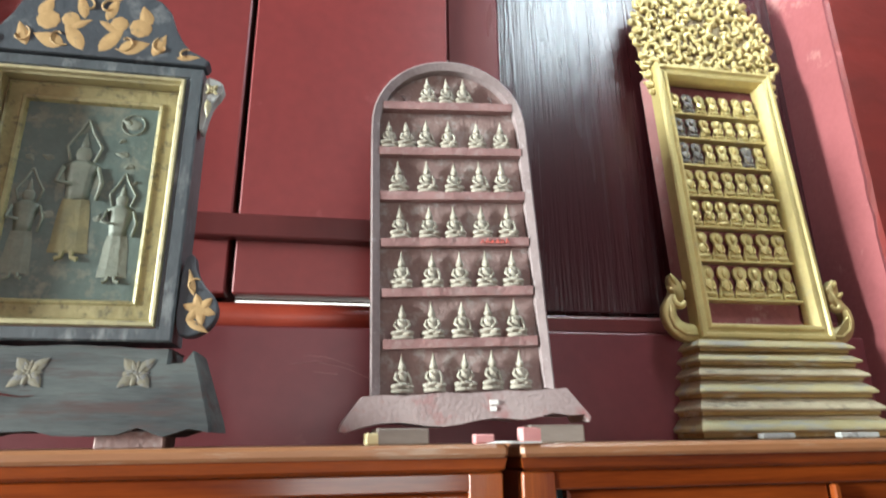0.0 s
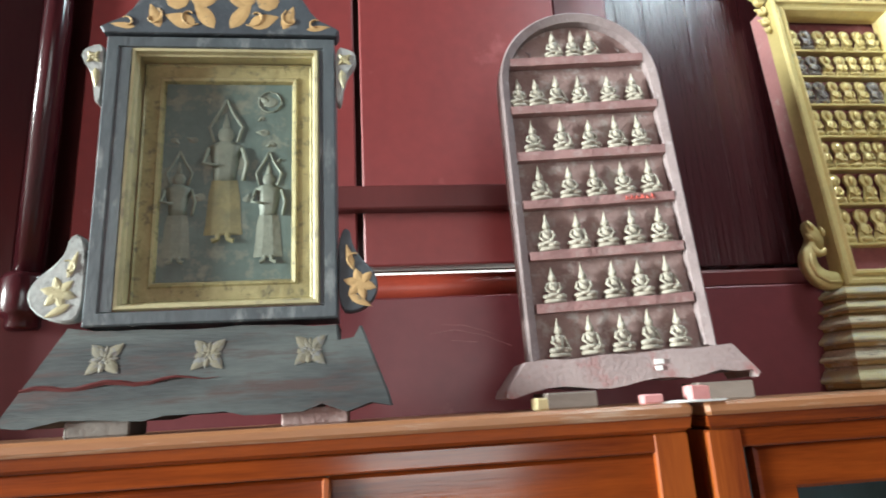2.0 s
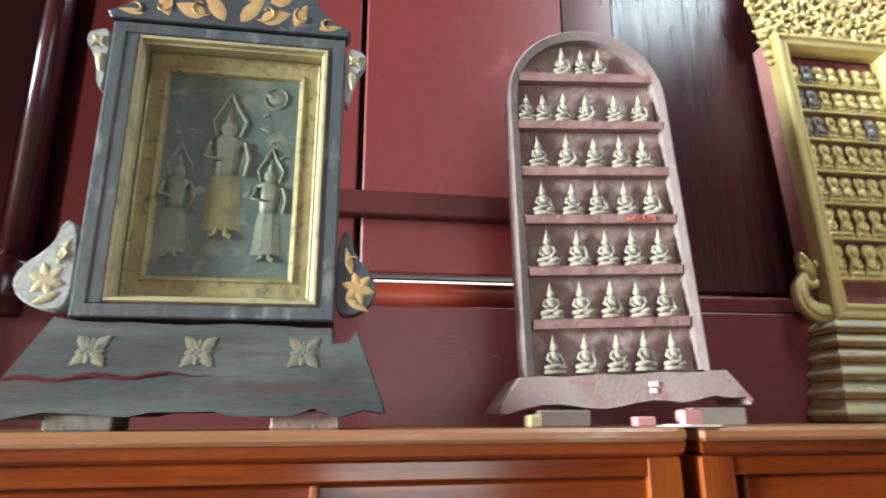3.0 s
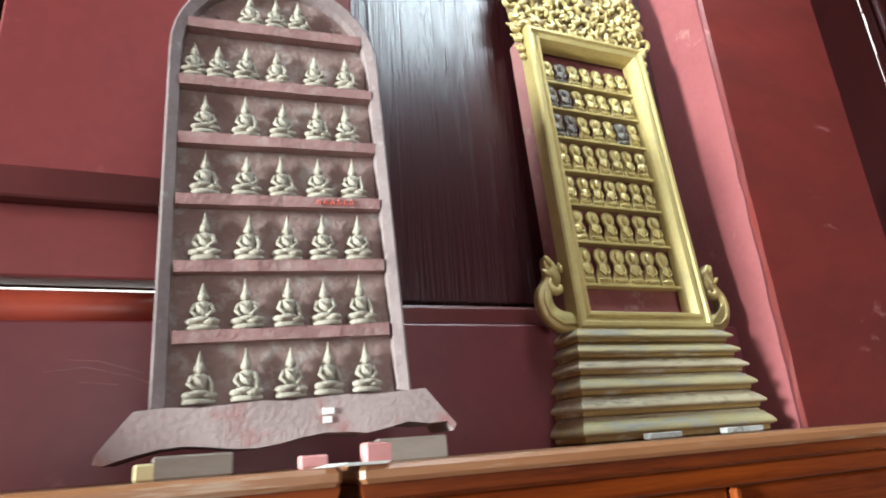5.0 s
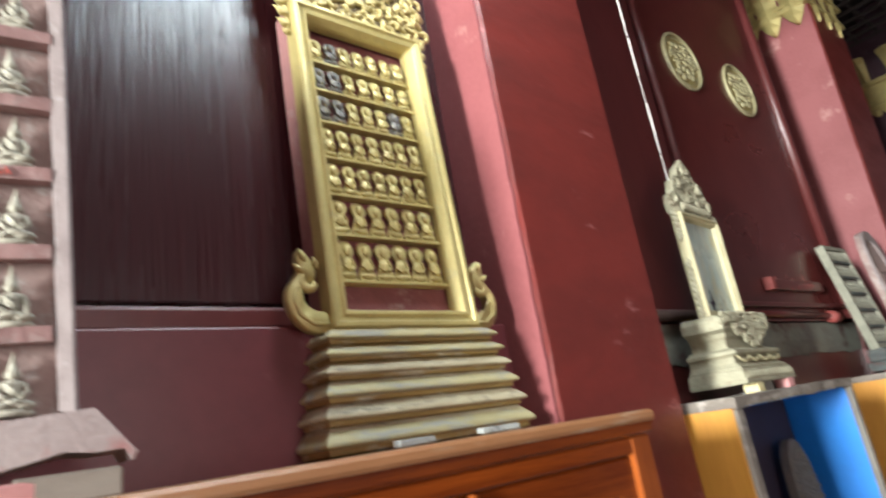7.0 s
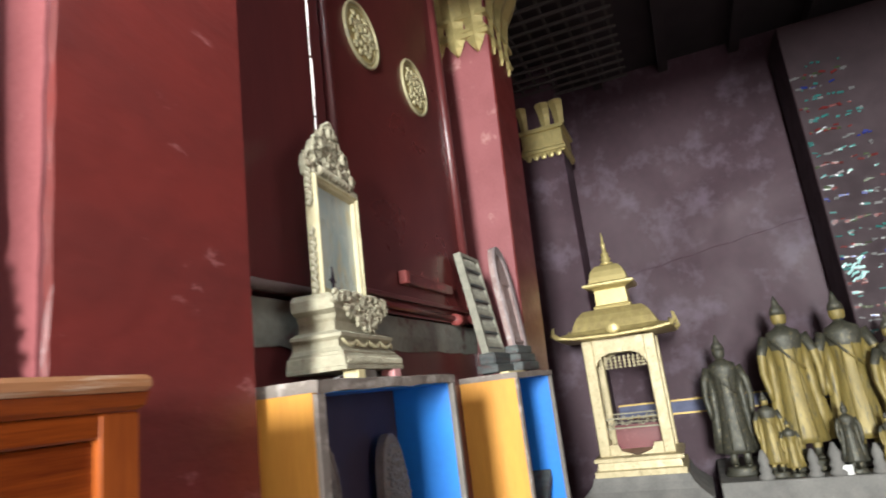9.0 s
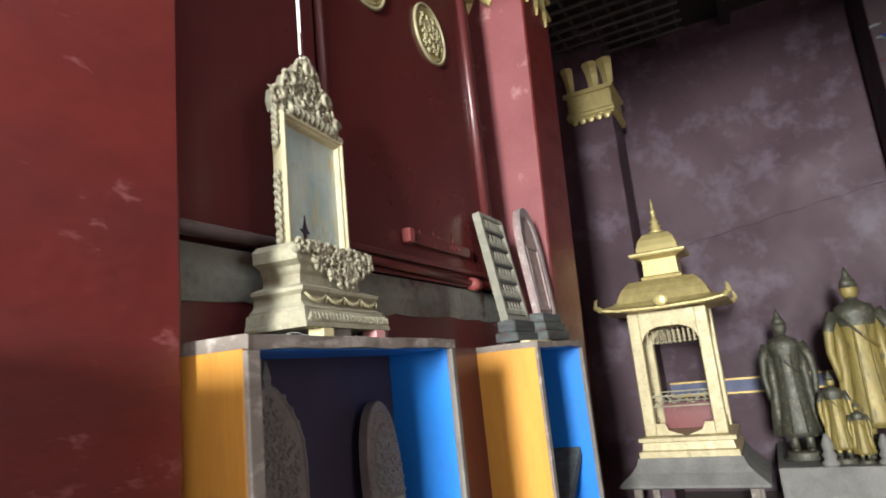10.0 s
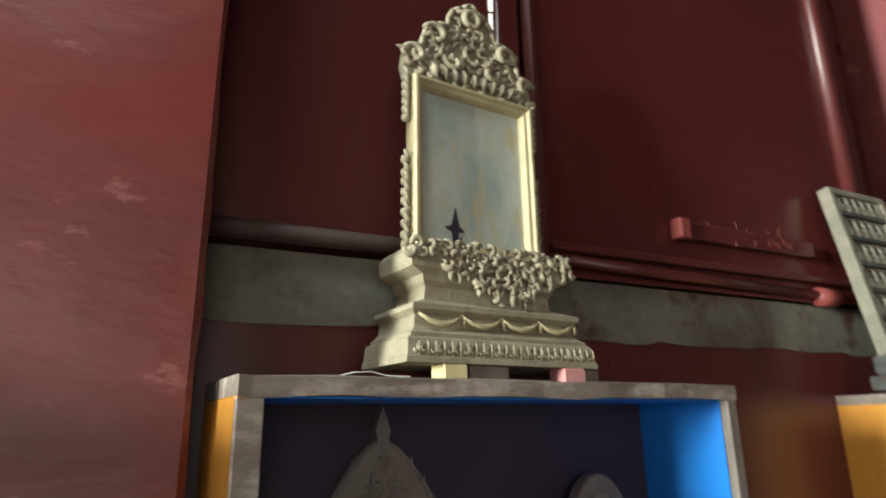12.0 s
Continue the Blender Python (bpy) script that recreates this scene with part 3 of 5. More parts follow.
tube(bm, [(XE - 0.001, 1.35 - 0.13 * k, 2.52 + 0.02 * k + 0.012 * math.sin(k * 1.9)) for k in range(22)], 0.004, 6)
setting("trim_ridge", "thin raised plaster ridge across the purple wall", bm, M_PURPLE)

# second bay: leaves, mouldings, cement band, rails
setting("wall_panel_4", "dark maroon lacquered door leaf", block(bmesh.new(), 2.565, 3.270, 1.60, 1.655, 1.80, CEIL - 0.2, 0.004), M_MAROON)
setting("wall_panel_5", "red lacquered door leaf with gilt roundels", block(bmesh.new(), 3.428, 4.91, 1.60, 1.655, 1.80, CEIL - 0.2, 0.004), M_RED2)
bm = bmesh.new()
tube(bm, [(3.400, 1.60, 1.80), (3.400, 1.60, 3.4), (3.400, 1.60, CEIL - 0.2)], 0.020, 10)
setting("trim_post", "rounded maroon moulding between door leaves", bm, M_MAROON, True)
setting("trim_stile", "flat maroon stile beside the bright gap", block(bmesh.new(), 3.300, 3.374, 1.61, 1.655, 1.80, CEIL - 0.2, 0.004), M_MAROON)
bm = bmesh.new()
tube(bm, [(4.80, 1.59, 1.80), (4.80, 1.59, 3.4), (4.80, 1.59, CEIL - 0.2)], 0.030, 10)
setting("trim_post_far", "rounded maroon moulding at the bay's end", bm, M_MAROON, True)
bm = bmesh.new()
n = 40
rings = []
rnd = random.Random(8)
for k in range(n + 1):
    x = 2.565 + (4.91 - 2.565) * k / n
    zb = 1.628 + 0.012 * noise.noise((x * 5, 0, 0)) + (0.008 if k % 7 == 0 else 0)
    rings.append([(x, 1.612, zb), (x, 1.606, 1.70), (x, 1.610, 1.785), (x, 1.659, 1.785), (x, 1.659, zb)])
loft(bm, rings)
setting("wall_band_cement", "bare grey cement band with a ragged edge", bm, M_GREYWALL)
setting("wall_dado_2", "dark maroon dado below the cement band", block(bmesh.new(), 2.565, 4.91, 1.616, 1.657, FLOOR, 1.66), M_MAROON)
bm = bmesh.new()
tube(bm, [(2.565, 1.585, 1.818), (3.0, 1.585, 1.818), (3.42, 1.585, 1.818)], 0.020, 10)
setting("trim_rail_low", "dusty dark rounded rail above the cement band", bm, M_DUSTRAIL, True)
bm = bmesh.new()
block(bm, 3.42, 4.90, 1.570, 1.60, 1.856, 1.878, 0.004)
block(bm, 3.42, 4.60, 1.590, 1.60, 1.79, 1.80)
setting("trim_ledge", "dark ledge over the latch bars", bm, M_MAROON)


# ---- things ----
def figurine_mesh(seed, h=0.078):
    """A small seated figure, kept plain: plinth, folded legs, trunk, head and pointed crown."""
    rnd = random.Random(seed)
    k = h / 0.078
    bm = bmesh.new()
    lathe(bm, [(0.0235 * k, 0), (0.0245 * k, 0.003 * k), (0.0225 * k, 0.007 * k)], 12, 0, 0, 0.5)
    for s in (-1, 1):
        ball(bm, (s * 0.0115 * k, -0.003 * k, 0.0118 * k), (0.0140 * k, 0.010 * k, 0.0062 * k), 10, 6)
    ball(bm, (rnd.uniform(-0.003, 0.003), -0.009 * k, 0.0150 * k), (0.0130 * k, 0.005 * k, 0.0040 * k))
    lathe(bm, [(0.0105 * k, 0.014 * k), (0.0085 * k, 0.023 * k), (0.0105 * k, 0.032 * k), (0.0120 * k, 0.0375 * k), (0.0085 * k, 0.0415 * k), (0.0038 * k, 0.0435 * k)], 12, 0, 0, 0.72)
    for s in (-1, 1):
        low = s > 0 and seed % 2
        tube(bm, [(s * 0.0105 * k, -0.001, 0.0385 * k), (s * 0.0160 * k, -0.002 * k, 0.028 * k), (s * (0.0165 if low else 0.0070) * k, -0.010 * k, (0.0150 if low else 0.0190) * k)], [0.0040 * k, 0.0036 * k, 0.0028 * k], 6)
    tube(bm, [(-0.009 * k, -0.0085 * k, 0.038 * k), (0.0, -0.0098 * k, 0.029 * k), (0.007 * k, -0.0085 * k, 0.021 * k)], 0.0014 * k, 4)
    ball(bm, (0, -0.002 * k, 0.0495 * k), (0.0072 * k, 0.0070 * k, 0.0085 * k), 12, 7)
    for s in (-1, 1):
        ball(bm, (s * 0.0074 * k, 0, 0.0480 * k), (0.0014 * k, 0.002 * k, 0.0045 * k), 6, 4)
    lathe(bm, [(0.0066 * k, 0.0535 * k), (0.0050 * k, 0.0585 * k), (0.0042 * k, 0.0605 * k), (0.0030 * k, 0.0655 * k), (0.0006 * k, (0.075 + rnd.uniform(-0.003, 0.003)) * k)], 10)
    me = bpy.data.meshes.new("figurine")
    bmesh.ops.recalc_face_normals(bm, faces=bm.faces)
    for f in bm.faces:
        f.smooth = True
    bm.to_mesh(me)
    bm.free()
    return me


FIGS = []
for q in range(5):
    FIGS.append(figurine_mesh(q))
    FIGS[-1].materials.append(M_FIG)


def shared(name, me, m, parent):
    ob = new(name, me)
    ob.parent = parent
    ob.matrix_basis = m
    return ob


def support_block(x, y, z, w, d, h, material, label, turn=0):
    t = thing("support_block", pose(x, y, z, 0, 0, turn), label, "wooden block", "blocks under the shrines")
    part("block", block(bmesh.new(), -w / 2, w / 2, -d / 2, d / 2, 0, h, 0.003), material, t)


# -- display cabinets --
def display_cabinet(x0, x1, y0, label, doors):
    w = x1 - x0
    t = thing("display_cabinet", pose(x0, y0, FLOOR), label, "cabinet", "display cabinets along the wall")
    H = CAB - FLOOR
    d = 0.385
    part("top_board", block(bmesh.new(), 0, w, -0.012, d, H - 0.022, H, 0.006), M_TOPW, t, "dusty lighter top board")
    bm = bmesh.new()
    loft(bm, [[(0.002 + i, -0.004 + i, z), (w - 0.002 - i, -0.004 + i, z), (w - 0.002 - i, d - 0.01, z), (0.002 + i, d - 0.01, z)] for i, z in ((0.012, H - 0.046), (0.004, H - 0.040), (0.002, H - 0.030), (0.0, H - 0.0225))])
    part("cornice", bm, M_WOOD, t, "moulded orange wooden cornice")
    # face frame
    part("top_rail", block(bmesh.new(), 0.062, w - 0.062, 0.012, 0.034, H - 0.078, H - 0.047, 0.003), M_WOOD, t)
    for a in (0.006, w - 0.068):
        part("stile", block(bmesh.new(), a, a + 0.062, 0.010, 0.034, 0.0, H - 0.047, 0.003), M_WOODV, t)
    part("bottom_rail", block(bmesh.new(), 0.068, w - 0.068, 0.012, 0.034, 0.0, 0.12, 0.003), M_WOOD, t)
    for a in (0.006, w - 0.024):
        part("side_panel", block(bmesh.new(), a, a + 0.018, 0.035, d - 0.02, 0, H - 0.047), M_WOODV, t)
    part("back_panel", block(bmesh.new(), 0.025, w - 0.025, d - 0.035, d - 0.022, 0.02, H - 0.05), M_CABIN, t)
    for z in (0.13, 0.62, 1.08):
        part("shelf", block(bmesh.new(), 0.026, w - 0.026, 0.06, d - 0.037, z, z + 0.016), M_WOOD, t)
    for a, b in doors:
        a, b = a - x0, b - x0
        door = part("door", rect_frame(bmesh.new(), a, b, 0.124, H - 0.080, [(0, 0.048), (0, 0.026), (0.006, 0.022), (0.066, 0.022), (0.072, 0.028), (0.074, 0.040), (0.0, 0.048)]), M_WOOD, t, "wooden glazed door with a bevelled frame")
        pane = part("pane", block(bmesh.new(), a + 0.070, b - 0.070, 0.033, 0.037, 0.19, H - 0.148), M_GLASS, door, "reflecting glass pane")
        pane.visible_shadow = False
    for (a, b), (c, e) in zip(doors, doors[1:]):
        m = (b + c) / 2 - x0
        part("astragal", block(bmesh.new(), m - 0.007, m + 0.007, 0.008, 0.024, 0.125, H - 0.081, 0.003), M_WOODV, t, "raised strip where the doors meet")
    a, b = doors[0]
    bm = bmesh.new()
    ball(bm, (b - x0 - 0.03, 0.008, 0.95), (0.011, 0.014, 0.011))
    part("knob", bm, M_STEEL, t, "small metal knob", True)
    return t


display_cabinet(-1.02, 0.872, 1.115, "varnished orange wooden display cabinet with glazed doors", [(-0.95, -0.34), (-0.335, 0.258), (0.263, 0.832)])
display_cabinet(0.893, 2.000, 1.112, "varnished orange wooden glazed cabinet beside the red pillar", [(0.985, 1.515), (1.529, 1.950)])
t = thing("paper_scrap", pose(0.895, 1.125, CAB + 0.001, 0, 0, 6), "torn white paper scrap over the cabinet joint", "paper")
part("sheet", prism(bmesh.new(), [(-0.045, 0), (-0.01, 0.0), (0.03, 0.0), (0.035, 0.003), (-0.02, 0.004)], -0.03, 0.05), M_WHITE, t)

# -- black and gilt icon frame --
icon = thing("icon_frame", pose(0.060, 1.20, 1.523) @ Matrix.Scale(1.026, 4), "worn black lacquered icon frame with gilt flowers and grey base", "icon frame")
bm = bmesh.new()
rnd = random.Random(4)
top = [(-0.237, 0.150)]
for k in range(1, 12):
    u = k / 12
    top.append((-0.237 + 0.492 * u, 0.146 + rnd.uniform(-0.003, 0.003) - 0.008 * u))
top += [(0.212, 0.138), (0.214, 0.112), (0.243, 0.116), (0.254, 0.136)]
bot = [(0.298, 0.022), (0.302, 0.006), (0.27, 0.012), (0.23, 0.0), (0.19, 0.014)]
for k in range(1, 14):
    u = k / 14
    bot.append((0.19 - 0.43 * u, 0.006 + rnd.uniform(-0.005, 0.005)))
bot += [(-0.26, 0.000), (-0.300, 0.004), (-0.298, 0.020)]
pts = top + bot
rings = [[(x * 0.985, -0.050 + 0.06 * max(0, z) / 0.15, z) for x, z in pts], [(x, -0.040 + 0.06 * max(0, z) / 0.15, z) for x, z in pts], [(x, 0.11, z) for x, z in pts]]
loft(bm, rings)
bm.transform(Matrix.Diagonal((1, 1, 1.07, 1)))
part("base", bm, M_GREYWOOD, icon, "cracked grey weathered wooden base")
bm = bmesh.new()
pts = [(-0.28 + 0.30 * k / 14, -0.0465 + 0.0004 * (60 + 8 * math.sin(k)) * 0.4, 0.057 + 0.012 * k / 14 + 0.004 * math.sin(k * 1.3)) for k in range(15)]
tube(bm, [(p[0], -0.0265, p[2]) for p in pts], [0.0005 + 0.0042 * math.sin(math.pi * min(1, 0.25 + k / 18)) for k in range(15)], 5)
part("crack", bm, M_MAROON, icon, "open red-brown crack in the plank")
for fx in (-0.163, 0.0, 0.166):
    bm = bmesh.new()
    flower(bm, fx, 0.105, 0.0, 0.031, 0.0008)
    flower(bm, fx, 0.105, 0.0, 0.020, 0.0011, 5)
    bm.transform(Matrix(((1, 0, 0, 0), (0, 1, 0.374, -0.0510), (0, 0, 1, 0), (0, 0, 0, 1))))
    o = part("gilt_flower", bm, M_FADED, icon, "faded gilt flower stencil")
# main frame
part("frame", rect_frame(bmesh.new(), -0.210, 0.212, 0.160, 0.712, [(0, 0.085), (0, 0.004), (0.003, 0), (0.022, 0), (0.024, 0.004), (0.024, 0.08)]), M_FRAMEGREY, icon, "worn blue-grey lacquered frame")
for a, b in ((-0.187, -0.1645), (0.1825, 0.189)):
    part("frame_strip", block(bmesh.new(), a, b, 0.0015, 0.08, 0.1845, 0.6875), M_FRAMEGREY, icon, "worn blue-grey inner strip of the frame")
part("gilt_moulding", rect_frame(bmesh.new(), -0.1640, 0.1820, 0.1850, 0.687, [(0, 0.006), (0.003, -0.002), (0.008, -0.001), (0.010, 0.008), (0.013, 0.010), (0.013, 0.038)]), M_PALEGILT, icon, "gilt inner moulding")
part("gilt_border", rect_frame(bmesh.new(), -0.1505, 0.1685, 0.1985, 0.6735, [(0, 0.036), (0.004, 0.031), (0.007, 0.034), (0.030, 0.034), (0.033, 0.031), (0.038, 0.033), (0.041, 0.040), (0.041, 0.05)]), M_BORDER, icon, "broad pale gilt border")
part("painted_panel", block(bmesh.new(), -0.1115, 0.1295, 0.041, 0.055, 0.238, 0.634), M_PANEL, icon, "green-grey painted panel")


def rounded(pts, times=2):
    """Cuts the corners of a closed outline."""
    for _ in range(times):
        pts = [(p[0] * a + q[0] * (1 - a), p[1] * a + q[1] * (1 - a)) for p, q in zip(pts, pts[1:] + pts[:1]) for a in (0.75, 0.25)]
    return pts


def relief(x, z, h, robe):
    """A plain upright relief shape with a pointed halo."""
    k = h / 0.26
    y = 0.0405
    bm = bmesh.new()
    ball(bm, (x, y, z + 0.215 * k), (0.016 * k, 0.0032, 0.018 * k))
    lathe(bm, [(0.006 * k, z + 0.226 * k), (0.007 * k, z + 0.236 * k), (0.001, z + 0.262 * k)], 8, x, y, 0.3)
    loft(bm, [[(x - w * k, y, z + zz * k), (x - w * 0.4 * k, y - 0.0020, z + zz * k), (x + w * 0.4 * k, y - 0.0020, z + zz * k), (x + w * k, y, z + zz * k)] for w, zz in ((0.021, 0.118), (0.022, 0.135), (0.028, 0.170), (0.034, 0.190), (0.011, 0.203))])
    for s in (-1, 1):
        tube(bm, [(x + s * 0.032 * k, y - 0.001, z + 0.187 * k), (x + s * 0.042 * k, y - 0.0016, z + 0.155 * k), (x + s * (0.012 if s < 0 else 0.036) * k, y - 0.0020, z + (0.150 if s < 0 else 0.118) * k)], 0.0040 * k, 6)
        tube(bm, [(x + s * 0.022 * k, y, z + 0.200 * k), (x + s * 0.032 * k, y, z + 0.232 * k), (x + s * 0.014 * k, y, z + 0.262 * k), (x, y, z + 0.292 * k)], 0.0034 * k, 5)
    part("relief_figure", bm, M_RELIEF, icon, "pale worn relief figure", True)
    bm = bmesh.new()
    loft(bm, [[(x - w * k, y, z + zz * k), (x - w * 0.4 * k, y - 0.0020, z + zz * k), (x + w * 0.4 * k, y - 0.0020, z + zz * k), (x + w * k, y, z + zz * k)] for w, zz in ((0.036, 0.008), (0.033, 0.03), (0.029, 0.09), (0.024, 0.119))])
    for s in (-1, 1):
        tube(bm, [(x + s * 0.008 * k, y - 0.001, z + 0.012 * k), (x + s * 0.010 * k, y - 0.001, z), (x + s * 0.020 * k, y - 0.0016, z - 0.004 * k)], 0.005 * k, 6)
    part("relief_robe", bm, robe, icon, "gilt relief robe")


relief(0.004, 0.318, 0.250, M_RELIEF2)
relief(-0.078, 0.278, 0.190, M_RELIEF)
relief(0.085, 0.276, 0.190, M_RELIEF)
rnd = random.Random(11)
for x, z, r in ((0.085, 0.595, 0.016), (-0.085, 0.597, 0.012), (-0.09, 0.515, 0.008), (-0.055, 0.515, 0.009), (0.075, 0.53, 0.010), (0.09, 0.505, 0.008), (0.045, 0.395, 0.008), (-0.04, 0.40, 0.011), (0.07, 0.56, 0.006), (-0.03, 0.60, 0.006), (0.1, 0.47, 0.006)):
    bm = bmesh.new()
    ball(bm, (x, 0.0408, z), (r, 0.0012, r * 0.7), 8, 4)
    leaf(bm, x, z, 0.0408, r * 1.6, r * 0.4, rnd.uniform(0, 6), 0.002, 4)
    part("relief_sprig", bm, M_RELIEF, icon)
bm = bmesh.new()
ring = [(0.085 + 0.022 * math.cos(a * 0.5), 0.0405, 0.595 + 0.022 * math.sin(a * 0.5)) for a in range(14)]
tube(bm, ring, 0.0016, 5)
part("relief_moon", bm, M_RELIEF, icon, "pale relief ring")
# crest board
half = [(0.216, 0.716), (0.222, 0.728), (0.205, 0.738), (0.185, 0.748), (0.168, 0.768), (0.150, 0.800), (0.138, 0.835), (0.118, 0.858), (0.090, 0.870), (0.074, 0.900), (0.050, 0.925), (0.022, 0.955), (0.0, 0.985)]
outline = half + [(-x, z) for x, z in half[-2::-1]]
part("crest", prism(bmesh.new(), outline, -0.004, 0.030, 0.003), M_BLACK, icon, "black crest board with gilt scrolls")
for s in (-1, 1):
    for x, z, l, w, a in ((0.015, 0.728, 0.075, 0.014, 1.0), (0.05, 0.735, 0.06, 0.016, 0.35), (0.115, 0.728, 0.055, 0.011, 1.2), (0.10, 0.795, 0.05, 0.013, 1.9), (0.16, 0.728, 0.045, 0.006, 0.15), (0.02, 0.80, 0.06, 0.010, 1.3), (0.075, 0.86, 0.04, 0.009, 2.2), (0.045, 0.775, 0.045, 0.008, 2.6)):
        bm = bmesh.new()
        leaf(bm, s * x, z, -0.0042, l, w, a if s > 0 else math.pi - a, 0.0005, 8)
        part("gilt_leaf", bm, M_LEAF, icon)
    for x, z, r in ((0.085, 0.79, 0.022), (0.045, 0.795, 0.017), (0.03, 0.86, 0.015)):
        bm = bmesh.new()
        ball(bm, (s * x, -0.0042, z), (r, 0.0008, r), 16, 4)
        part("gilt_fruit", bm, M_LEAF, icon)
    for x, z, r, a in ((0.13, 0.75, 0.022, 2.0), (0.06, 0.755, 0.024, 4.0), (0.02, 0.83, 0.02, 1.0), (0.175, 0.737, 0.014, 1.0)):
        bm = bmesh.new()
        curl(bm, s * x, z, -0.0042, r, a if s > 0 else math.pi - a, s, 0.0016, 5)
        part("gilt_tendril", bm, M_LEAF, icon)
for s in (-1, 1):
    pts = [(0.213, 0.700), (0.243, 0.692), (0.255, 0.680), (0.250, 0.660), (0.236, 0.640), (0.228, 0.610), (0.224, 0.578), (0.216, 0.572), (0.2135, 0.60)]
    ear = part("ear", prism(bmesh.new(), [(s * x, z) for x, z in rounded(pts)], 0.004, 0.030, 0.003), M_PALEGREY, icon, "pale grey scrolled upper bracket")
    bm = bmesh.new()
    flower(bm, s * 0.232, 0.668, 0.003, 0.014, 0.002)
    leaf(bm, s * 0.226, 0.645, 0.003, 0.04, 0.007, -1.5, 0.002, 5)
    part("gilt_flower", bm, M_PALEGILT, ear)
    pts = [(0.213, 0.175), (0.240, 0.168), (0.270, 0.185), (0.283, 0.215), (0.274, 0.245), (0.252, 0.268), (0.238, 0.295), (0.236, 0.318), (0.226, 0.326), (0.218, 0.312), (0.2135, 0.28)]
    pts = [(0.213 + (x - 0.213) * (1.05 if s > 0 else 1.32), z) for x, z in pts]
    wing = part("wing", prism(bmesh.new(), [(s * x, z) for x, z in rounded(pts)], 0.006, 0.032, 0.003), M_PALEGREY if s < 0 else M_BLACK, icon, "scrolled side bracket with a gilt flower")
    bm = bmesh.new()
    flower(bm, s * 0.252, 0.220, 0.0055, 0.026, 0.0008, 6)
    ball(bm, (s * 0.252, 0.0055, 0.220), (0.017, 0.001, 0.015), 14, 4)
    curl(bm, s * 0.240, 0.262, 0.0055, 0.016, 1.0 if s > 0 else 2.1, s, 0.0016, 5)
    leaf(bm, s * 0.232, 0.20, 0.005, 0.045, 0.007, -0.5 if s > 0 else math.pi + 0.5, 0.0008, 6)
    leaf(bm, s * 0.24, 0.245, 0.005, 0.05, 0.006, 1.8 if s > 0 else 1.3, 0.0008, 6)
    part("gilt_flower", bm, M_PALEGILT if s < 0 else M_LEAF, wing)
support_block(0.24, 1.205, CAB, 0.11, 0.08, 0.028, M_PINKWOOD, "dusty pinkish wooden block under the icon frame")
support_block(-0.10, 1.20, CAB, 0.10, 0.08, 0.026, M_OLDWOOD, "dark wooden block under the icon frame")

# -- arched votive tablet --
tab = thing("votive_tablet", pose(0.832, 1.262, 1.535, 0, -2.0, -3), "dusty pink-brown arched wooden tablet with rows of clay figures", "votive tablet")
body = bmesh.new()


def arch(w, zb, zs, zt, n=18, wb=None):
    wb = wb or w
    pts = [(-wb, zb)]
    for k in range(n + 1):
        a = math.pi - math.pi * k / n
        pts.append((w * math.cos(a), zs + (zt - zs) * math.sin(a) ** 0.92))
    pts.append((wb, zb))
    return pts


out, inn = arch(0.179, 0.066, 0.656, 0.836, 22, 0.189), arch(0.160, 0.072, 0.654, 0.814, 22, 0.169)
prism(body, out, 0.022, 0.048)
part("back_board", body, M_PINKWOOD, tab, "dusty pink back board")
bm = bmesh.new()
loft(bm, [[(x, y, z) for x, z in o] for o, y in ((out, 0.022), (out, -0.002), ([((a + c) / 2 + (a - c) * 0.3, (b + d) / 2 + (b - d) * 0.3) for (a, b), (c, d) in zip(out, inn)], -0.006), (inn, 0.0), (inn, 0.0215))], close=False, cap=False)
part("rim", bm, M_PINKRIM, tab, "worn grey-pink arched rim")
SHELF = [0.718, 0.603, 0.495, 0.388, 0.278, 0.170]
rnd = random.Random(21)
for z in SHELF:
    hw = 0.162 if z < 0.69 else 0.150
    bm = bmesh.new()
    rings = []
    for k in range(9):
        x = -hw + 2 * hw * k / 8
        e = rnd.uniform(-0.0015, 0.0015)
        rings.append([(x, 0.021, z - 0.009), (x, -0.001 + e, z - 0.010), (x, -0.003 + e, z + 0.008 + e), (x, 0.021, z + 0.010)])
    loft(bm, rings)
    part("shelf", bm, M_SHELF, tab, "thin dusty red-brown shelf")
ROWS = [(0.727, (-0.046, 0.0, 0.040), 0.92), (0.612, (-0.138, -0.100, -0.054, -0.005, 0.063, 0.118), 0.96), (0.504, (-0.118, -0.058, 0.002, 0.062, 0.117), 1.0), (0.397, (-0.121, -0.056, 0.003, 0.061, 0.119), 1.02),
        (0.287, (-0.120, -0.054, 0.004, 0.062, 0.121), 1.04), (0.179, (-0.122, -0.056, 0.004, 0.063, 0.121), 1.05), (0.072, (-0.124, -0.058, 0.004, 0.062, 0.122), 1.05)]
for z, xs, s in ROWS:
    for x in xs:
        o = shared("figurine", FIGS[rnd.randrange(5)], pose(x + rnd.uniform(-0.002, 0.002), 0.010, z + 0.001, rnd.uniform(-2, 3), rnd.uniform(-2, 2), rnd.uniform(-14, 14)) @ Matrix.Diagonal((s * 0.93, s, s * rnd.uniform(0.97, 1.03), 1)), tab)
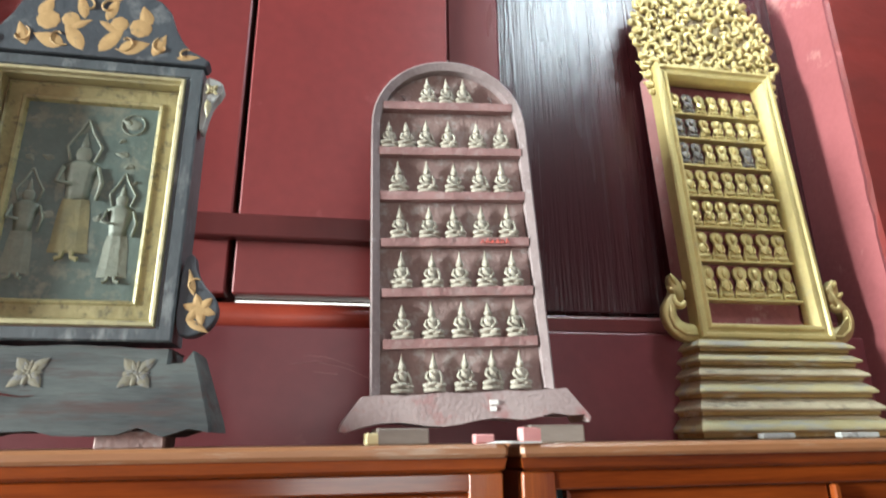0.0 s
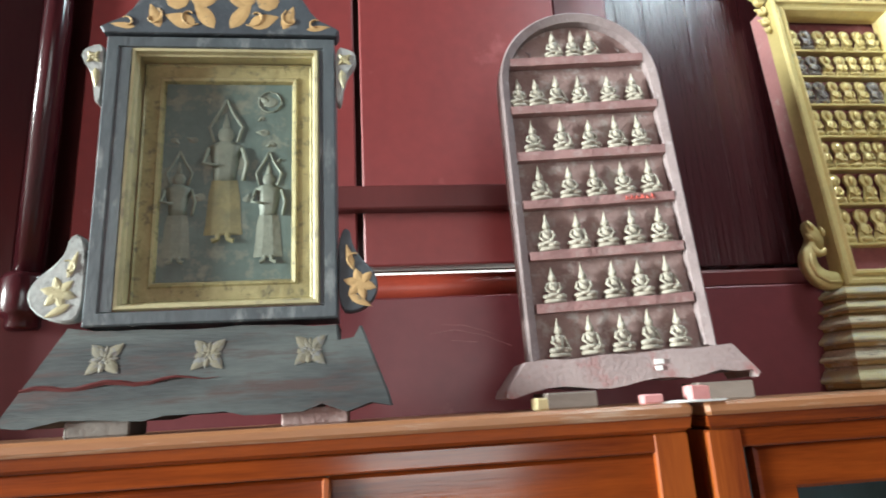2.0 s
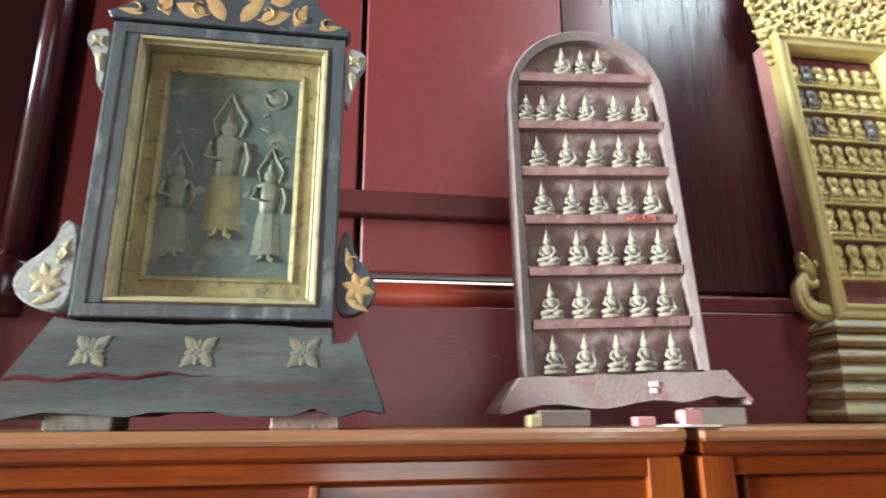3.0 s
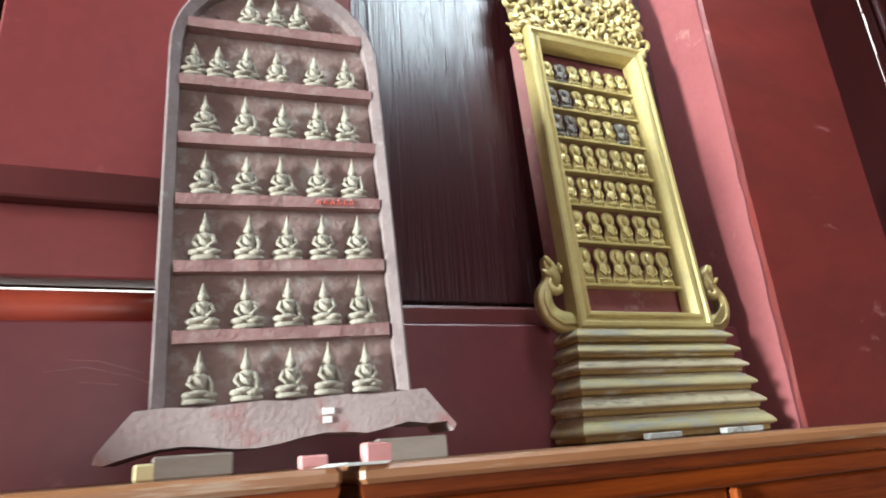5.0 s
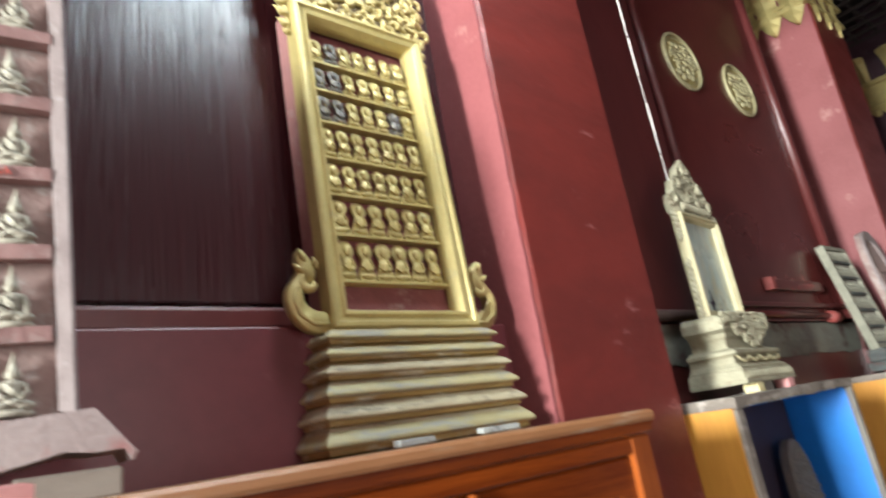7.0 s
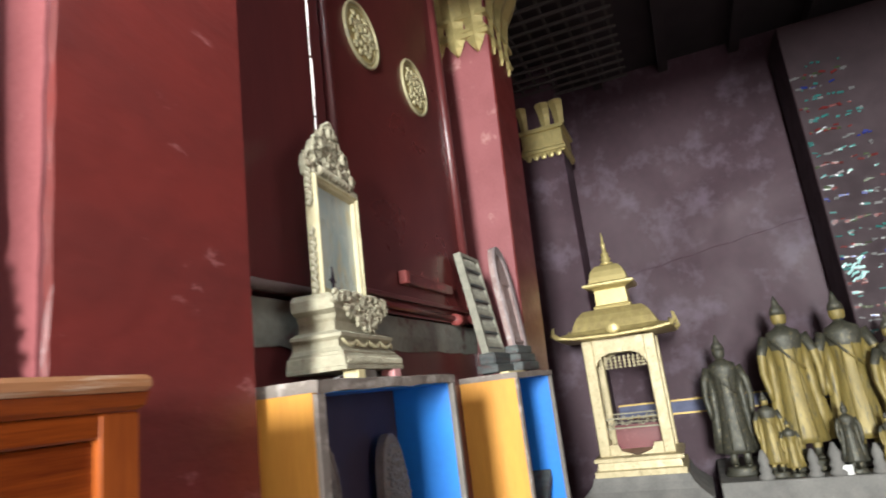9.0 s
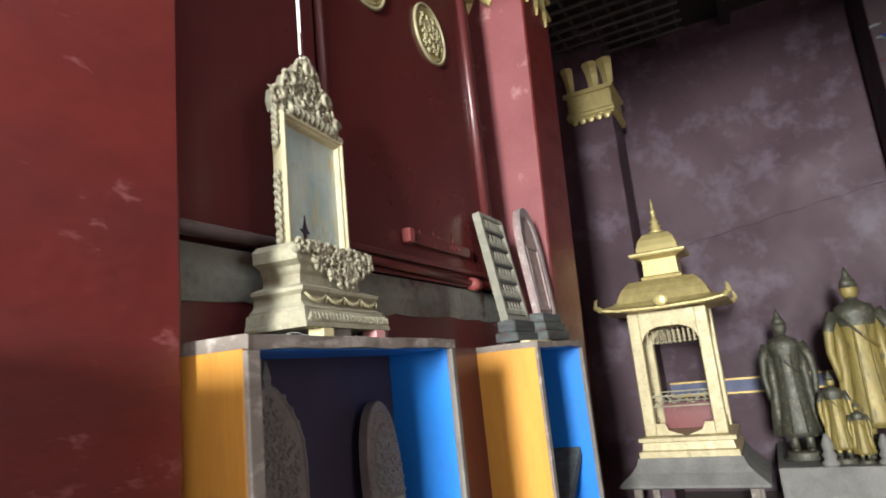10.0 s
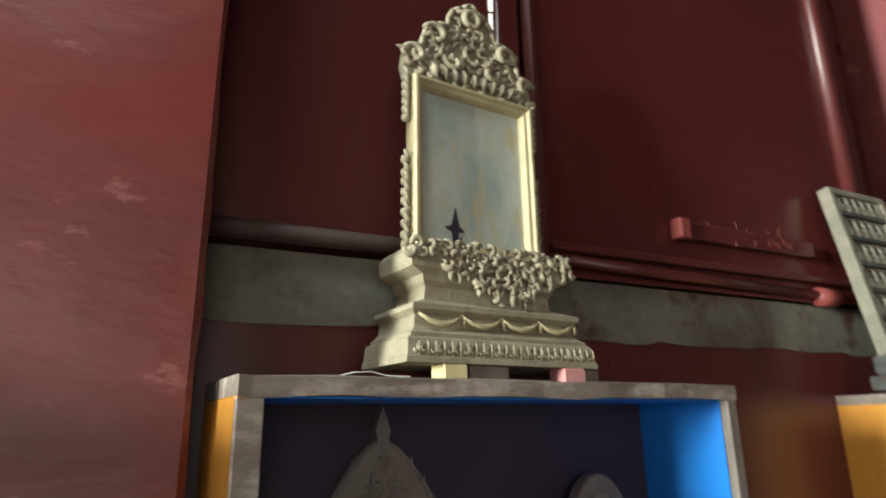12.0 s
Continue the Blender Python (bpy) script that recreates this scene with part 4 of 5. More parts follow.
# scars of lost figures in the top row
for x, z in ((-0.108, 0.742), (0.098, 0.744)):
    bm = bmesh.new()
    tube(bm, [(x + 0.010 * math.cos(a), 0.020, z + 0.012 * math.sin(a)) for a in (3.6, 4.6, 5.8, 6.8, 7.8)], [0.002, 0.0035, 0.003, 0.003, 0.001], 5)
    part("scar", bm, M_PINKRIM, tab, "broken remains of a lost figure")
bm = bmesh.new()
for k in range(6):
    x = 0.055 + k * 0.011
    tube(bm, [(x, -0.0045, 0.382), (x + 0.003, -0.0045, 0.390 + 0.002 * (k % 2)), (x + 0.006, -0.0045, 0.383)], 0.0012, 4)
part("crayon_marks", bm, M_WRITING, tab, "red crayon scribble on a shelf edge")["kind"] = "stuff"
bm = bmesh.new()
topb = [(-0.206 + 0.412 * k / 10, 0.066 + 0.002 * math.sin(k * 2.1)) for k in range(11)]
botb = [(0.250, 0.010), (0.244, 0.001)]
for k in range(15):
    u = k / 14
    x = 0.236 - 0.44 * u
    botb.append((x, 0.010 + 0.016 * math.exp(-((x - 0.165) / 0.035) ** 2) + 0.006 * math.sin(x * 31)))
botb += [(-0.240, 0.001), (-0.252, 0.004), (-0.248, 0.016)]
pts = topb + botb
loft(bm, [[(x * 0.985, -0.034 + 0.25 * (z - 0.06) * 0.25, z) for x, z in pts], [(x, -0.022 + 0.25 * (z - 0.06) * 0.2, z) for x, z in pts], [(x, 0.085, z) for x, z in pts]])
part("base", bm, M_FOOT, tab, "splayed worn foot with remains of red paint")
for dz, w in ((0.045, 0.013), (0.033, 0.010)):
    part("label", block(bmesh.new(), 0.043, 0.043 + w * 1.3, -0.0385, -0.0340, dz - 0.004, dz + 0.005), M_WHITE, tab, "small white paper label")
support_block(0.70, 1.262, CAB, 0.10, 0.08, 0.030, M_EDGE, "grey wooden wedge under the arched tablet", 3)
support_block(0.655, 1.235, CAB, 0.05, 0.03, 0.022, M_YELLOW, "pale yellow wood chip on the cabinet", 8)
support_block(1.01, 1.262, CAB, 0.11, 0.08, 0.034, M_EDGE, "grey wooden wedge under the arched tablet", -4)
support_block(0.955, 1.238, CAB, 0.045, 0.03, 0.030, M_PINK, "pink painted wood chip on the cabinet", 5)
support_block(0.86, 1.24, CAB, 0.04, 0.03, 0.018, M_PINK, "pink painted wood chip on the cabinet", 0)

# -- gilded shrine tablet on its stepped base --
gs = thing("gilded_shrine_tablet", pose(1.681, 1.44, 1.506), "tall gold painted frame with gilt figures on a stepped base", "shrine tablet")


def step_profile(h0, y0, z0, z1, dh, dy):
    """One step: a browned fillet, a swelling pale moulding over it, and a thin gilt neck."""
    H = z1 - z0
    fillet = ((-0.40, 0.0), (-0.05, 0.03), (0.25, 0.06), (0.32, 0.10), (0.32, 0.26), (0.40, 0.28))
    swell = ((0.42, 0.281), (0.92, 0.33), (1.05, 0.38), (1.02, 0.47), (0.80, 0.58), (0.45, 0.70), (0.20, 0.80), (0.05, 0.87))
    neck = ((0.03, 0.871), (-0.20, 0.90), (-0.25, 0.96), (-0.40, 1.0))
    return [[(h0 + dh * s, y0 - dy * s, z0 + H * u) for s, u in shape] for shape in (fillet, swell, neck)]


zs = [0.0, 0.052, 0.094, 0.137, 0.174, 0.209, 0.244]
for k in range(6):
    u = k / 5
    h0, y0 = 0.249 - 0.040 * u, -0.048 + 0.033 * u
    fillet, swell, neck = step_profile(h0, y0, zs[k], zs[k + 1], 0.015, 0.018)
    part("plinth_fillet", tiers(bmesh.new(), fillet, 0.085), M_STEP, gs, "browned gilt fillet of a step")
    part("plinth_swell", tiers(bmesh.new(), swell, 0.085), M_WORN if k in (1, 3) else M_PALESTEP, gs, "worn pale moulding of a step")
    part("plinth_neck", tiers(bmesh.new(), neck, 0.085), M_WORN if k in (0, 1, 2) else M_STEP, gs, "narrow flaking neck above a step")
LEAN = 3.4
lean = Matrix.Translation((0, 0.005, 0.2445)) @ Euler((radians(-LEAN), 0, 0)).to_matrix().to_4x4()


def leaned(name, bm, material, label="", smooth=False, parent=gs):
    bm.transform(lean)
    return part(name, bm, material, parent, label, smooth)


leaned("frame", rect_frame(bmesh.new(), -0.195, 0.195, 0.0, 0.842, [(0, 0.03), (0, -0.012), (0.004, -0.018), (0.012, -0.018), (0.016, -0.012), (0.024, -0.010), (0.030, -0.016), (0.036, -0.014), (0.044, 0.004), (0.046, 0.012), (0.046, 0.03)]), M_GOLD, "gold painted moulded frame")
leaned("side_board", rect_frame(bmesh.new(), -0.192, 0.192, 0.003, 0.839, [(0, 0.085), (0, 0.0305), (0.03, 0.0305), (0.03, 0.085), (0, 0.085)]), M_REDWOOD, "faded red side boards")
leaned("back_board", block(bmesh.new(), -0.160, 0.160, 0.040, 0.055, 0.034, 0.81), M_FADEDRED, "faded red back board")
GSH = [0.112, 0.222, 0.322, 0.418, 0.516, 0.606, 0.690]
for z in GSH:
    leaned("shelf", block(bmesh.new(), -0.150, 0.150, 0.014, 0.0395, z - 0.003, z + 0.004, 0.0015), M_GOLD, "thin gilt shelf")


def niche_figure(seed, dull):
    """A stamped gilt plate of keyhole outline, a round halo over a bell-shaped body, with a plain low relief on it."""
    rnd = random.Random(seed)
    bm = bmesh.new()
    side = [(0.0195, 0.0), (0.0195, 0.010), (0.0165, 0.020), (0.0125, 0.032), (0.0100, 0.041), (0.0110, 0.0455)]
    halo = [(0.0178 * math.cos(a), 0.0605 + 0.0178 * math.sin(a)) for a in [math.pi * (k / 8 - 0.25) for k in range(13)]]
    prism(bm, side + halo + [(-x, z) for x, z in side[::-1]], -0.002, 0.004, 0.0015)
    ball(bm, (0, -0.003, 0.0590), (0.0085, 0.006, 0.0110), 8, 5)
    ball(bm, (0, -0.002, 0.0310), (0.0100, 0.006, 0.0130), 8, 5)
    ball(bm, (0, -0.003, 0.0095), (0.0175, 0.006, 0.0060), 8, 4)
    for s in (-1, 1):
        tube(bm, [(s * 0.009, -0.004, 0.042), (s * 0.0130, -0.005, 0.028), (s * 0.004, -0.009, 0.019)], 0.0028, 5)
    bmesh.ops.recalc_face_normals(bm, faces=bm.faces)
    for f in bm.faces:
        f.smooth = len(f.verts) == 4 and f.calc_area() < 2e-5
    me = bpy.data.meshes.new("figurine")
    bm.to_mesh(me)
    bm.free()
    me.materials.append(M_TARNISH if dull else M_GOLD)
    return me


NF = [niche_figure(1, False), niche_figure(2, True), niche_figure(3, False)]
rnd = random.Random(5)
for r, z in enumerate(GSH):
    cnt = 6 if r < 2 else 7
    top_z = (GSH + [0.775])[r + 1]
    s = (top_z - z - 0.012) / 0.080
    for k in range(cnt):
        x = -0.145 + 0.29 * (k + 0.5) / cnt
        dull = rnd.random() < (0.0 if r in (0, 2, 3) else 0.12 if r == 1 else 0.35) or (r >= 4 and k < 2 and rnd.random() < 0.7)
        shared("figurine", NF[1] if dull else NF[rnd.choice((0, 2))], lean @ pose(x, 0.0255, z + 0.0045, 0, rnd.uniform(-2, 2), rnd.uniform(-8, 8)) @ Matrix.Diagonal((1.14 if cnt == 6 else 1.0, 1.2, s, 1)), gs)


# crest board: shade between the carved leaves is put into its dark gilt
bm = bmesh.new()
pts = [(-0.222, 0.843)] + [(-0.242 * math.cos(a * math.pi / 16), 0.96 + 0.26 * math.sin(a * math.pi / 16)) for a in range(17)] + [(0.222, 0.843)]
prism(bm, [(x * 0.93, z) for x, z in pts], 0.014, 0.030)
leaned("crest_board", bm, M_DARKGILT, "gilt board behind the carving, darkened for shade")
bm = bmesh.new()
carve(bm, lambda x, z: abs(x) < 0.238 * math.sqrt(max(0, 1 - (max(0, z - 0.96) / 0.25) ** 2)), -0.24, 0.25, 0.860, 1.21, 0.012, 0.021, 0.0065, 31)
for k in range(19):
    a = math.pi * k / 18
    curl(bm, -0.236 * math.cos(a), 0.96 + 0.25 * math.sin(a), 0.012, 0.016, a * 1.7, 1 if k % 2 else -1, 0.006)
leaned("crest_carving", bm, M_GOLDDK, "gold painted openwork foliage crest", True)["kind"] = "stuff"
for s in (-1, 1):
    bm = bmesh.new()
    for z, r in ((0.85, 0.022), (0.815, 0.018), (0.78, 0.015), (0.755, 0.010)):
        curl(bm, s * (0.197 + r), z, 0.012, r, 2.0 if s > 0 else 1.1, s, 0.006)
        leaf(bm, s * 0.197, z, 0.014, r * 2, r * 0.5, 0.2 if s > 0 else 2.9, 0.006)
    leaned("ear", bm, M_GOLDDK, "small gilt side scroll", True)
    bm = bmesh.new()
    edge = [(-0.004, -0.004), (0.036, -0.006), (0.068, 0.014), (0.086, 0.050), (0.084, 0.088), (0.064, 0.112), (0.052, 0.132), (0.058, 0.154), (0.050, 0.178), (0.038, 0.168), (0.024, 0.150), (0.016, 0.124), (0.024, 0.100), (0.046, 0.092), (0.056, 0.072), (0.050, 0.050), (0.030, 0.036), (-0.004, 0.034)]
    prism(bm, [(s * (0.196 + x), z) for x, z in rounded(edge)], -0.002, 0.022, 0.004)
    curl(bm, s * 0.228, 0.100, 0.006, 0.024, 1.2 if s > 0 else 1.9, -s, 0.008, 7, 12)
    for x, z, a in ((0.046, 0.120, 0.7), (0.040, 0.145, 1.1), (0.016, 0.128, 1.4)):
        leaf(bm, s * (0.196 + x), z, 0.000, 0.030, 0.008, a if s > 0 else math.pi - a, 0.007)
    tube(bm, [(s * (0.196 + x), -0.003, z) for x, z in ((0.0, 0.012), (0.034, 0.012), (0.062, 0.032), (0.071, 0.060), (0.066, 0.088))], [0.004, 0.005, 0.006, 0.005, 0.002], 6)
    leaned("side_scroll", bm, M_GOLDDK, "gilt dragon-tail side scroll", True)
for k, (x, w) in enumerate(((1.575, 0.085), (1.79, 0.10))):
    t = thing("paper_card", pose(x, 1.345, 1.5275 - 0.0205, 0, 0, 2 - 5 * k), "small dusty pale card lying before the gold shrine", "card")
    part("card", block(bmesh.new(), -w / 2, w / 2, -0.022, 0.0, 0, 0.012, 0.002), M_PALEGREY, t)

# -- second bay: open display boxes --


def display_box(m, w, h, d, label, inset):
    t = thing("display_box", m, label, "display box", "open boxes along the wall")
    b = 0.028
    part("side_board", block(bmesh.new(), 0, b, 0.004, inset, 0, h - 0.03, 0.002), M_ORANGE, t, "orange plywood side")
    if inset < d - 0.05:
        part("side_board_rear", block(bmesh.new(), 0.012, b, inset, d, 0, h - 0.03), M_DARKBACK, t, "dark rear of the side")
    part("side_board", block(bmesh.new(), w - b, w - 0.006, 0.004, d, 0, h - 0.03, 0.002), M_OLDWOOD, t)
    for a, c in ((b + 0.001, b + 0.004), (w - b - 0.004, w - b - 0.001)):
        part("blue_lining", block(bmesh.new(), a, c, 0.012, d - 0.012, 0.03, h - 0.032), M_BLUE, t, "bright blue painted lining")
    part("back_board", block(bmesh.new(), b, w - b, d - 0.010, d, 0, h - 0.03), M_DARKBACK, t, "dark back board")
    part("top_lining", block(bmesh.new(), b + 0.005, w - b - 0.005, 0.012, d - 0.012, h - 0.034, h - 0.0305), M_BLUE, t)
    bm = bmesh.new()
    rnd = random.Random(int(w * 100))
    n = 14
    rings = []
    for k in range(n + 1):
        x = w * k / n if k != 1 else 0.02
        e, g = rnd.uniform(-0.003, 0.003), rnd.uniform(-0.003, 0.004)
        rings.append([(x, -0.010 + e, h - 0.032 + g), (x, -0.012 + e, h - 0.002), (x, 0.0, h + g * 0.5), (x, d if k else inset, h), (x, d if k else inset, h - 0.030), (x, 0.004, h - 0.030)])
    loft(bm, rings)
    part("top_board", bm, M_EDGE, t, "dusty grey wooden top with torn edge strips")
    for a in (-0.001, w - 0.032):
        part("edge_strip", block(bmesh.new(), a, a + (0.040 if a < 0 else 0.030), -0.010, 0.0035, 0, h - 0.034, 0.002), M_EDGE if a < 0 else M_OLDWOOD, t, "grey wooden front edge")
    for z in (0.0, 0.78):
        part("shelf", block(bmesh.new(), b + 0.005, w - b - 0.005, 0.012, d - 0.012, z, z + 0.02), M_BLUE if z else M_OLDWOOD, t, "blue painted shelf")
    return t


box_m = pose(2.614, 1.258, FLOOR, 0, 0, 3.7)
display_box(box_m, 1.094, 1.498 - FLOOR, 0.262, "orange plywood box with blue inside and grey dusty top", 0.262)
# splinters and thread on the dusty edge
t = thing("thread_scrap", pose(2.80, 1.30, 1.4985), "stray white threads on the box top", "thread")
bm = bmesh.new()
tube(bm, [(-0.03, 0, 0.001), (0, -0.005, 0.008), (0.03, 0, 0.010), (0.06, 0.004, 0.004), (0.10, 0, 0.003)], 0.0011, 4)
part("thread", bm, M_WHITE, t)
display_box(pose(4.535, 1.300, FLOOR, 0, 0, -1.0), 0.790, 1.489 - FLOOR, 0.345, "orange plywood box with blue inside below a small tablet", 0.345)


t = thing("old_board", pose(4.80, 1.36, 0.602), "dusty grey old board leaning inside the blue box", "board")
bm = bmesh.new()
prism(bm, [(0.10, 0.0), (0.14, 0.0), (0.47, 0.24), (0.455, 0.29), (0.12, 0.055)], 0, 0.16, 0.004)
part("board", bm, M_GREYWOOD, t)


def bell_tablet(m, label):
    """A dark carved board of bell outline with a knobbed tip."""
    t = thing("carved_tablet", m, label, "carved tablet")
    half = [(0.118, 0.0), (0.122, 0.45), (0.128, 0.58), (0.124, 0.64), (0.108, 0.685), (0.084, 0.725), (0.056, 0.76), (0.030, 0.785), (0.013, 0.795), (0.012, 0.806), (0.016, 0.815), (0.010, 0.835), (0.0, 0.862)]
    pts = half + [(-x, z) for x, z in half[-2::-1]]
    part("board", prism(bmesh.new(), pts, 0, 0.035, 0.004), M_OLDWOOD, t, "dark bell-shaped board")
    bm = bmesh.new()
    for s in (-1, 1):
        tube(bm, [(s * x * 0.94, -0.002, z - 0.006) for x, z in half[1:9]], [0.003, 0.005, 0.005, 0.005, 0.005, 0.004, 0.004, 0.002], 6)
        for x, z in half[2:7]:
            leaf(bm, s * x * 0.90, z - 0.012, -0.001, 0.020, 0.007, 1.2 if s > 0 else 1.94, 0.006)
    part("border", bm, M_OLDWOOD, t, "carved flame border")
    bm = bmesh.new()
    carve(bm, lambda x, z: abs(x) < 0.085 - max(0, z - 0.62) * 0.5, -0.10, 0.10, 0.35, 0.75, -0.001, 0.018, 0.004, 9)
    part("carving", bm, M_OLDWOOD, t, "worn carved foliage")["kind"] = "stuff"


def small_arch_tablet(m, w, h, label, relief_mat, tip):
    t = thing("carved_tablet", m, label, "carved tablet")
    pts = []
    for k in range(25):
        a = math.pi * k / 24
        pts.append((w * math.cos(a) * (0.92 + 0.08 * math.sin(a)), h * 0.55 + h * 0.40 * math.sin(a) ** (0.8 if not tip else 1.25)))
    pts = [(w * 0.85, 0)] + pts + [(-w * 0.85, 0)]
    part("board", prism(bmesh.new(), pts, 0, 0.035, 0.004), M_OLDWOOD, t, "dark grey carved board")
    if tip:
        bm = bmesh.new()
        lathe(bm, [(0.022, h * 0.93), (0.018, h * 0.99), (0.022, h * 1.03), (0.012, h * 1.10), (0.002, h * 1.17)], 10, 0, 0.018, 0.6)
        part("tip", bm, M_OLDWOOD, t, "pointed wooden tip", True)
    bm = bmesh.new()
    rnd = random.Random(int(w * 1000))
    for k in range(21):
        a = math.pi * k / 20
        leaf(bm, w * 0.74 * math.cos(a), h * 0.55 + h * 0.33 * math.sin(a), -0.001, w * 0.18, w * 0.08, a, 0.006)
    carve(bm, lambda x, z: abs(x) < w * 0.62 * math.sqrt(max(0, 1 - ((z - h * 0.55) / (h * 0.30)) ** 2)) and z > h * 0.56, -w, w, h * 0.57, h * 0.86, -0.001, w * 0.13, 0.005, 9)
    part("carving", bm, relief_mat, t, "worn carved foliage")["kind"] = "stuff"
    part("inner_frame", rect_frame(bmesh.new(), -w * 0.66, w * 0.66, h * 0.02, h * 0.53, [(0, 0.0), (0, -0.010), (0.012, -0.010), (0.016, -0.002), (0.016, 0.0)]), M_PALEGILT, t, "pale frame of the lower panel")
    part("inner_panel", block(bmesh.new(), -w * 0.62, w * 0.62, -0.003, -0.0005, h * 0.03, h * 0.52), M_PANEL, t, "grey-green inner panel")
    return t


bell_tablet(pose(2.925, 1.45, 0.601, -3), "dark carved bell-shaped tablet inside the blue box")
small_arch_tablet(pose(3.440, 1.455, 0.601, -3), 0.106, 0.748, "grey carved arched tablet with glazed panel inside the box", M_STONE, False)

# -- whitewashed carved altar frame --
al = thing("carved_altar_frame", pose(3.130, 1.455, 1.531, 0, 0, 5.0), "whitewashed carved wooden frame with clouded glass on a stepped foot", "altar frame")
bm = bmesh.new()
tiers(bm, [(0.230, -0.098, 0.0), (0.230, -0.098, 0.010), (0.227, -0.095, 0.014), (0.223, -0.090, 0.044), (0.219, -0.086, 0.048)], 0.10)
part("plinth", bm, M_CREAM, al, "carved cream plinth")
bm = bmesh.new()
for k in range(25):
    x = -0.212 + 0.424 * k / 24
    curl(bm, x, 0.024, -0.095, 0.0095, 1.2, 1 if k % 2 else -1, 0.0028, 5, 8)
    leaf(bm, x + 0.009, 0.010, -0.094, 0.03, 0.005, 1.57, 0.004, 4)
part("plinth_carving", bm, M_CREAM, al, "row of carved lotus leaves")["kind"] = "stuff"
bm = bmesh.new()
tiers(bm, [(0.214, -0.082, 0.0485), (0.214, -0.084, 0.056), (0.206, -0.076, 0.060), (0.196, -0.062, 0.072), (0.194, -0.060, 0.092), (0.206, -0.076, 0.102), (0.206, -0.078, 0.112), (0.184, -0.056, 0.120), (0.170, -0.044, 0.126)], 0.095)
part("waist", bm, M_CREAM, al, "stepped waist with hanging swags")
for k in range(4):
    bm = bmesh.new()
    x = -0.142 + 0.095 * k
    tube(bm, [(x - 0.050, -0.072, 0.094), (x - 0.027, -0.074, 0.080), (x, -0.075, 0.074), (x + 0.027, -0.074, 0.080), (x + 0.050, -0.072, 0.094)], [0.003, 0.005, 0.007, 0.005, 0.003], 6)
    ball(bm, (x + 0.051, -0.072, 0.082), (0.006, 0.005, 0.012), 6, 4)
    part("swag", bm, M_CREAMGILT, al, "carved hanging swag", True)
bm = bmesh.new()
tiers(bm, [(0.160, -0.036, 0.1265), (0.156, -0.034, 0.155), (0.164, -0.042, 0.165), (0.168, -0.046, 0.178), (0.196, -0.056, 0.190), (0.200, -0.058, 0.222), (0.190, -0.046, 0.234), (0.180, -0.03, 0.242)], 0.09)
part("neck", bm, M_CREAM, al, "moulded cream neck")
bm = bmesh.new()
carve(bm, lambda x, z: z > 0.222 - 0.085 * max(0, 1 - abs(x - 0.03) / 0.19) - 0.018, -0.20, 0.215, 0.135, 0.240, -0.060, 0.0155, 0.006, 77)
part("apron_carving", bm, M_CREAM, al, "pendent carved foliage apron", True)["kind"] = "stuff"
AW, AZ0, AZ1 = 0.165, 0.2425, 0.645
part("frame", rect_frame(bmesh.new(), -AW, AW, AZ0, AZ1, [(0, 0.03), (0, -0.006), (0.004, -0.012), (0.010, -0.012), (0.014, -0.005), (0.022, -0.004), (0.026, 0.002), (0.029, 0.010), (0.029, 0.03)]), M_CREAMGILT, al, "cream and gilt moulded frame")
part("clouded_glass", block(bmesh.new(), -AW + 0.028, AW - 0.028, 0.012, 0.016, AZ0 + 0.028, AZ1 - 0.028), M_OLDMIRROR, al, "clouded greenish old glass")
bm = bmesh.new()
prism(bm, [(-0.004, 0.0), (0.007, 0.0), (0.008, 0.026), (0.024, 0.030), (0.012, 0.040), (0.006, 0.060), (0.001, 0.083), (-0.004, 0.058), (-0.009, 0.042), (-0.026, 0.036), (-0.008, 0.028)], 0.0085, 0.0115)
bm.transform(Matrix.Translation((-0.055, 0, AZ0 + 0.024)))
part("break", bm, M_DARKBACK, al, "black star-shaped break in the glass")
bm = bmesh.new()
prism(bm, [(-0.003, 0.0), (0.003, 0.0), (0.002, 0.034), (-0.004, 0.034)], -0.0135, -0.0122)
bm.transform(Matrix.Translation((-0.054, 0, AZ0 - 0.002)))
part("frame_crack", bm, M_DARKBACK, al, "dark crack through the lower frame")
cr = [(0.176, 0.622), (0.184, 0.650), (0.178, 0.688), (0.160, 0.705), (0.138, 0.706), (0.132, 0.735), (0.118, 0.768), (0.092, 0.785), (0.066, 0.784), (0.062, 0.812), (0.048, 0.838), (0.022, 0.852)]
cr = [(x * 1.04, z + 0.023) for x, z in cr]
cr = cr + [(0.0, 0.893)] + [(-x, z) for x, z in cr[::-1]]
part("crest_board", prism(bmesh.new(), [(x * 0.96, 0.645 + (z - 0.645) * 0.96) for x, z in cr], 0.012, 0.035, 0.002), M_CREAM, al, "lobed crest board")


def lobes(x, z):
    return (abs(x) < 0.180 and z < 0.715) or (abs(x) < 0.128 and z < 0.79) or (abs(x) < 0.052 and z < 0.865)


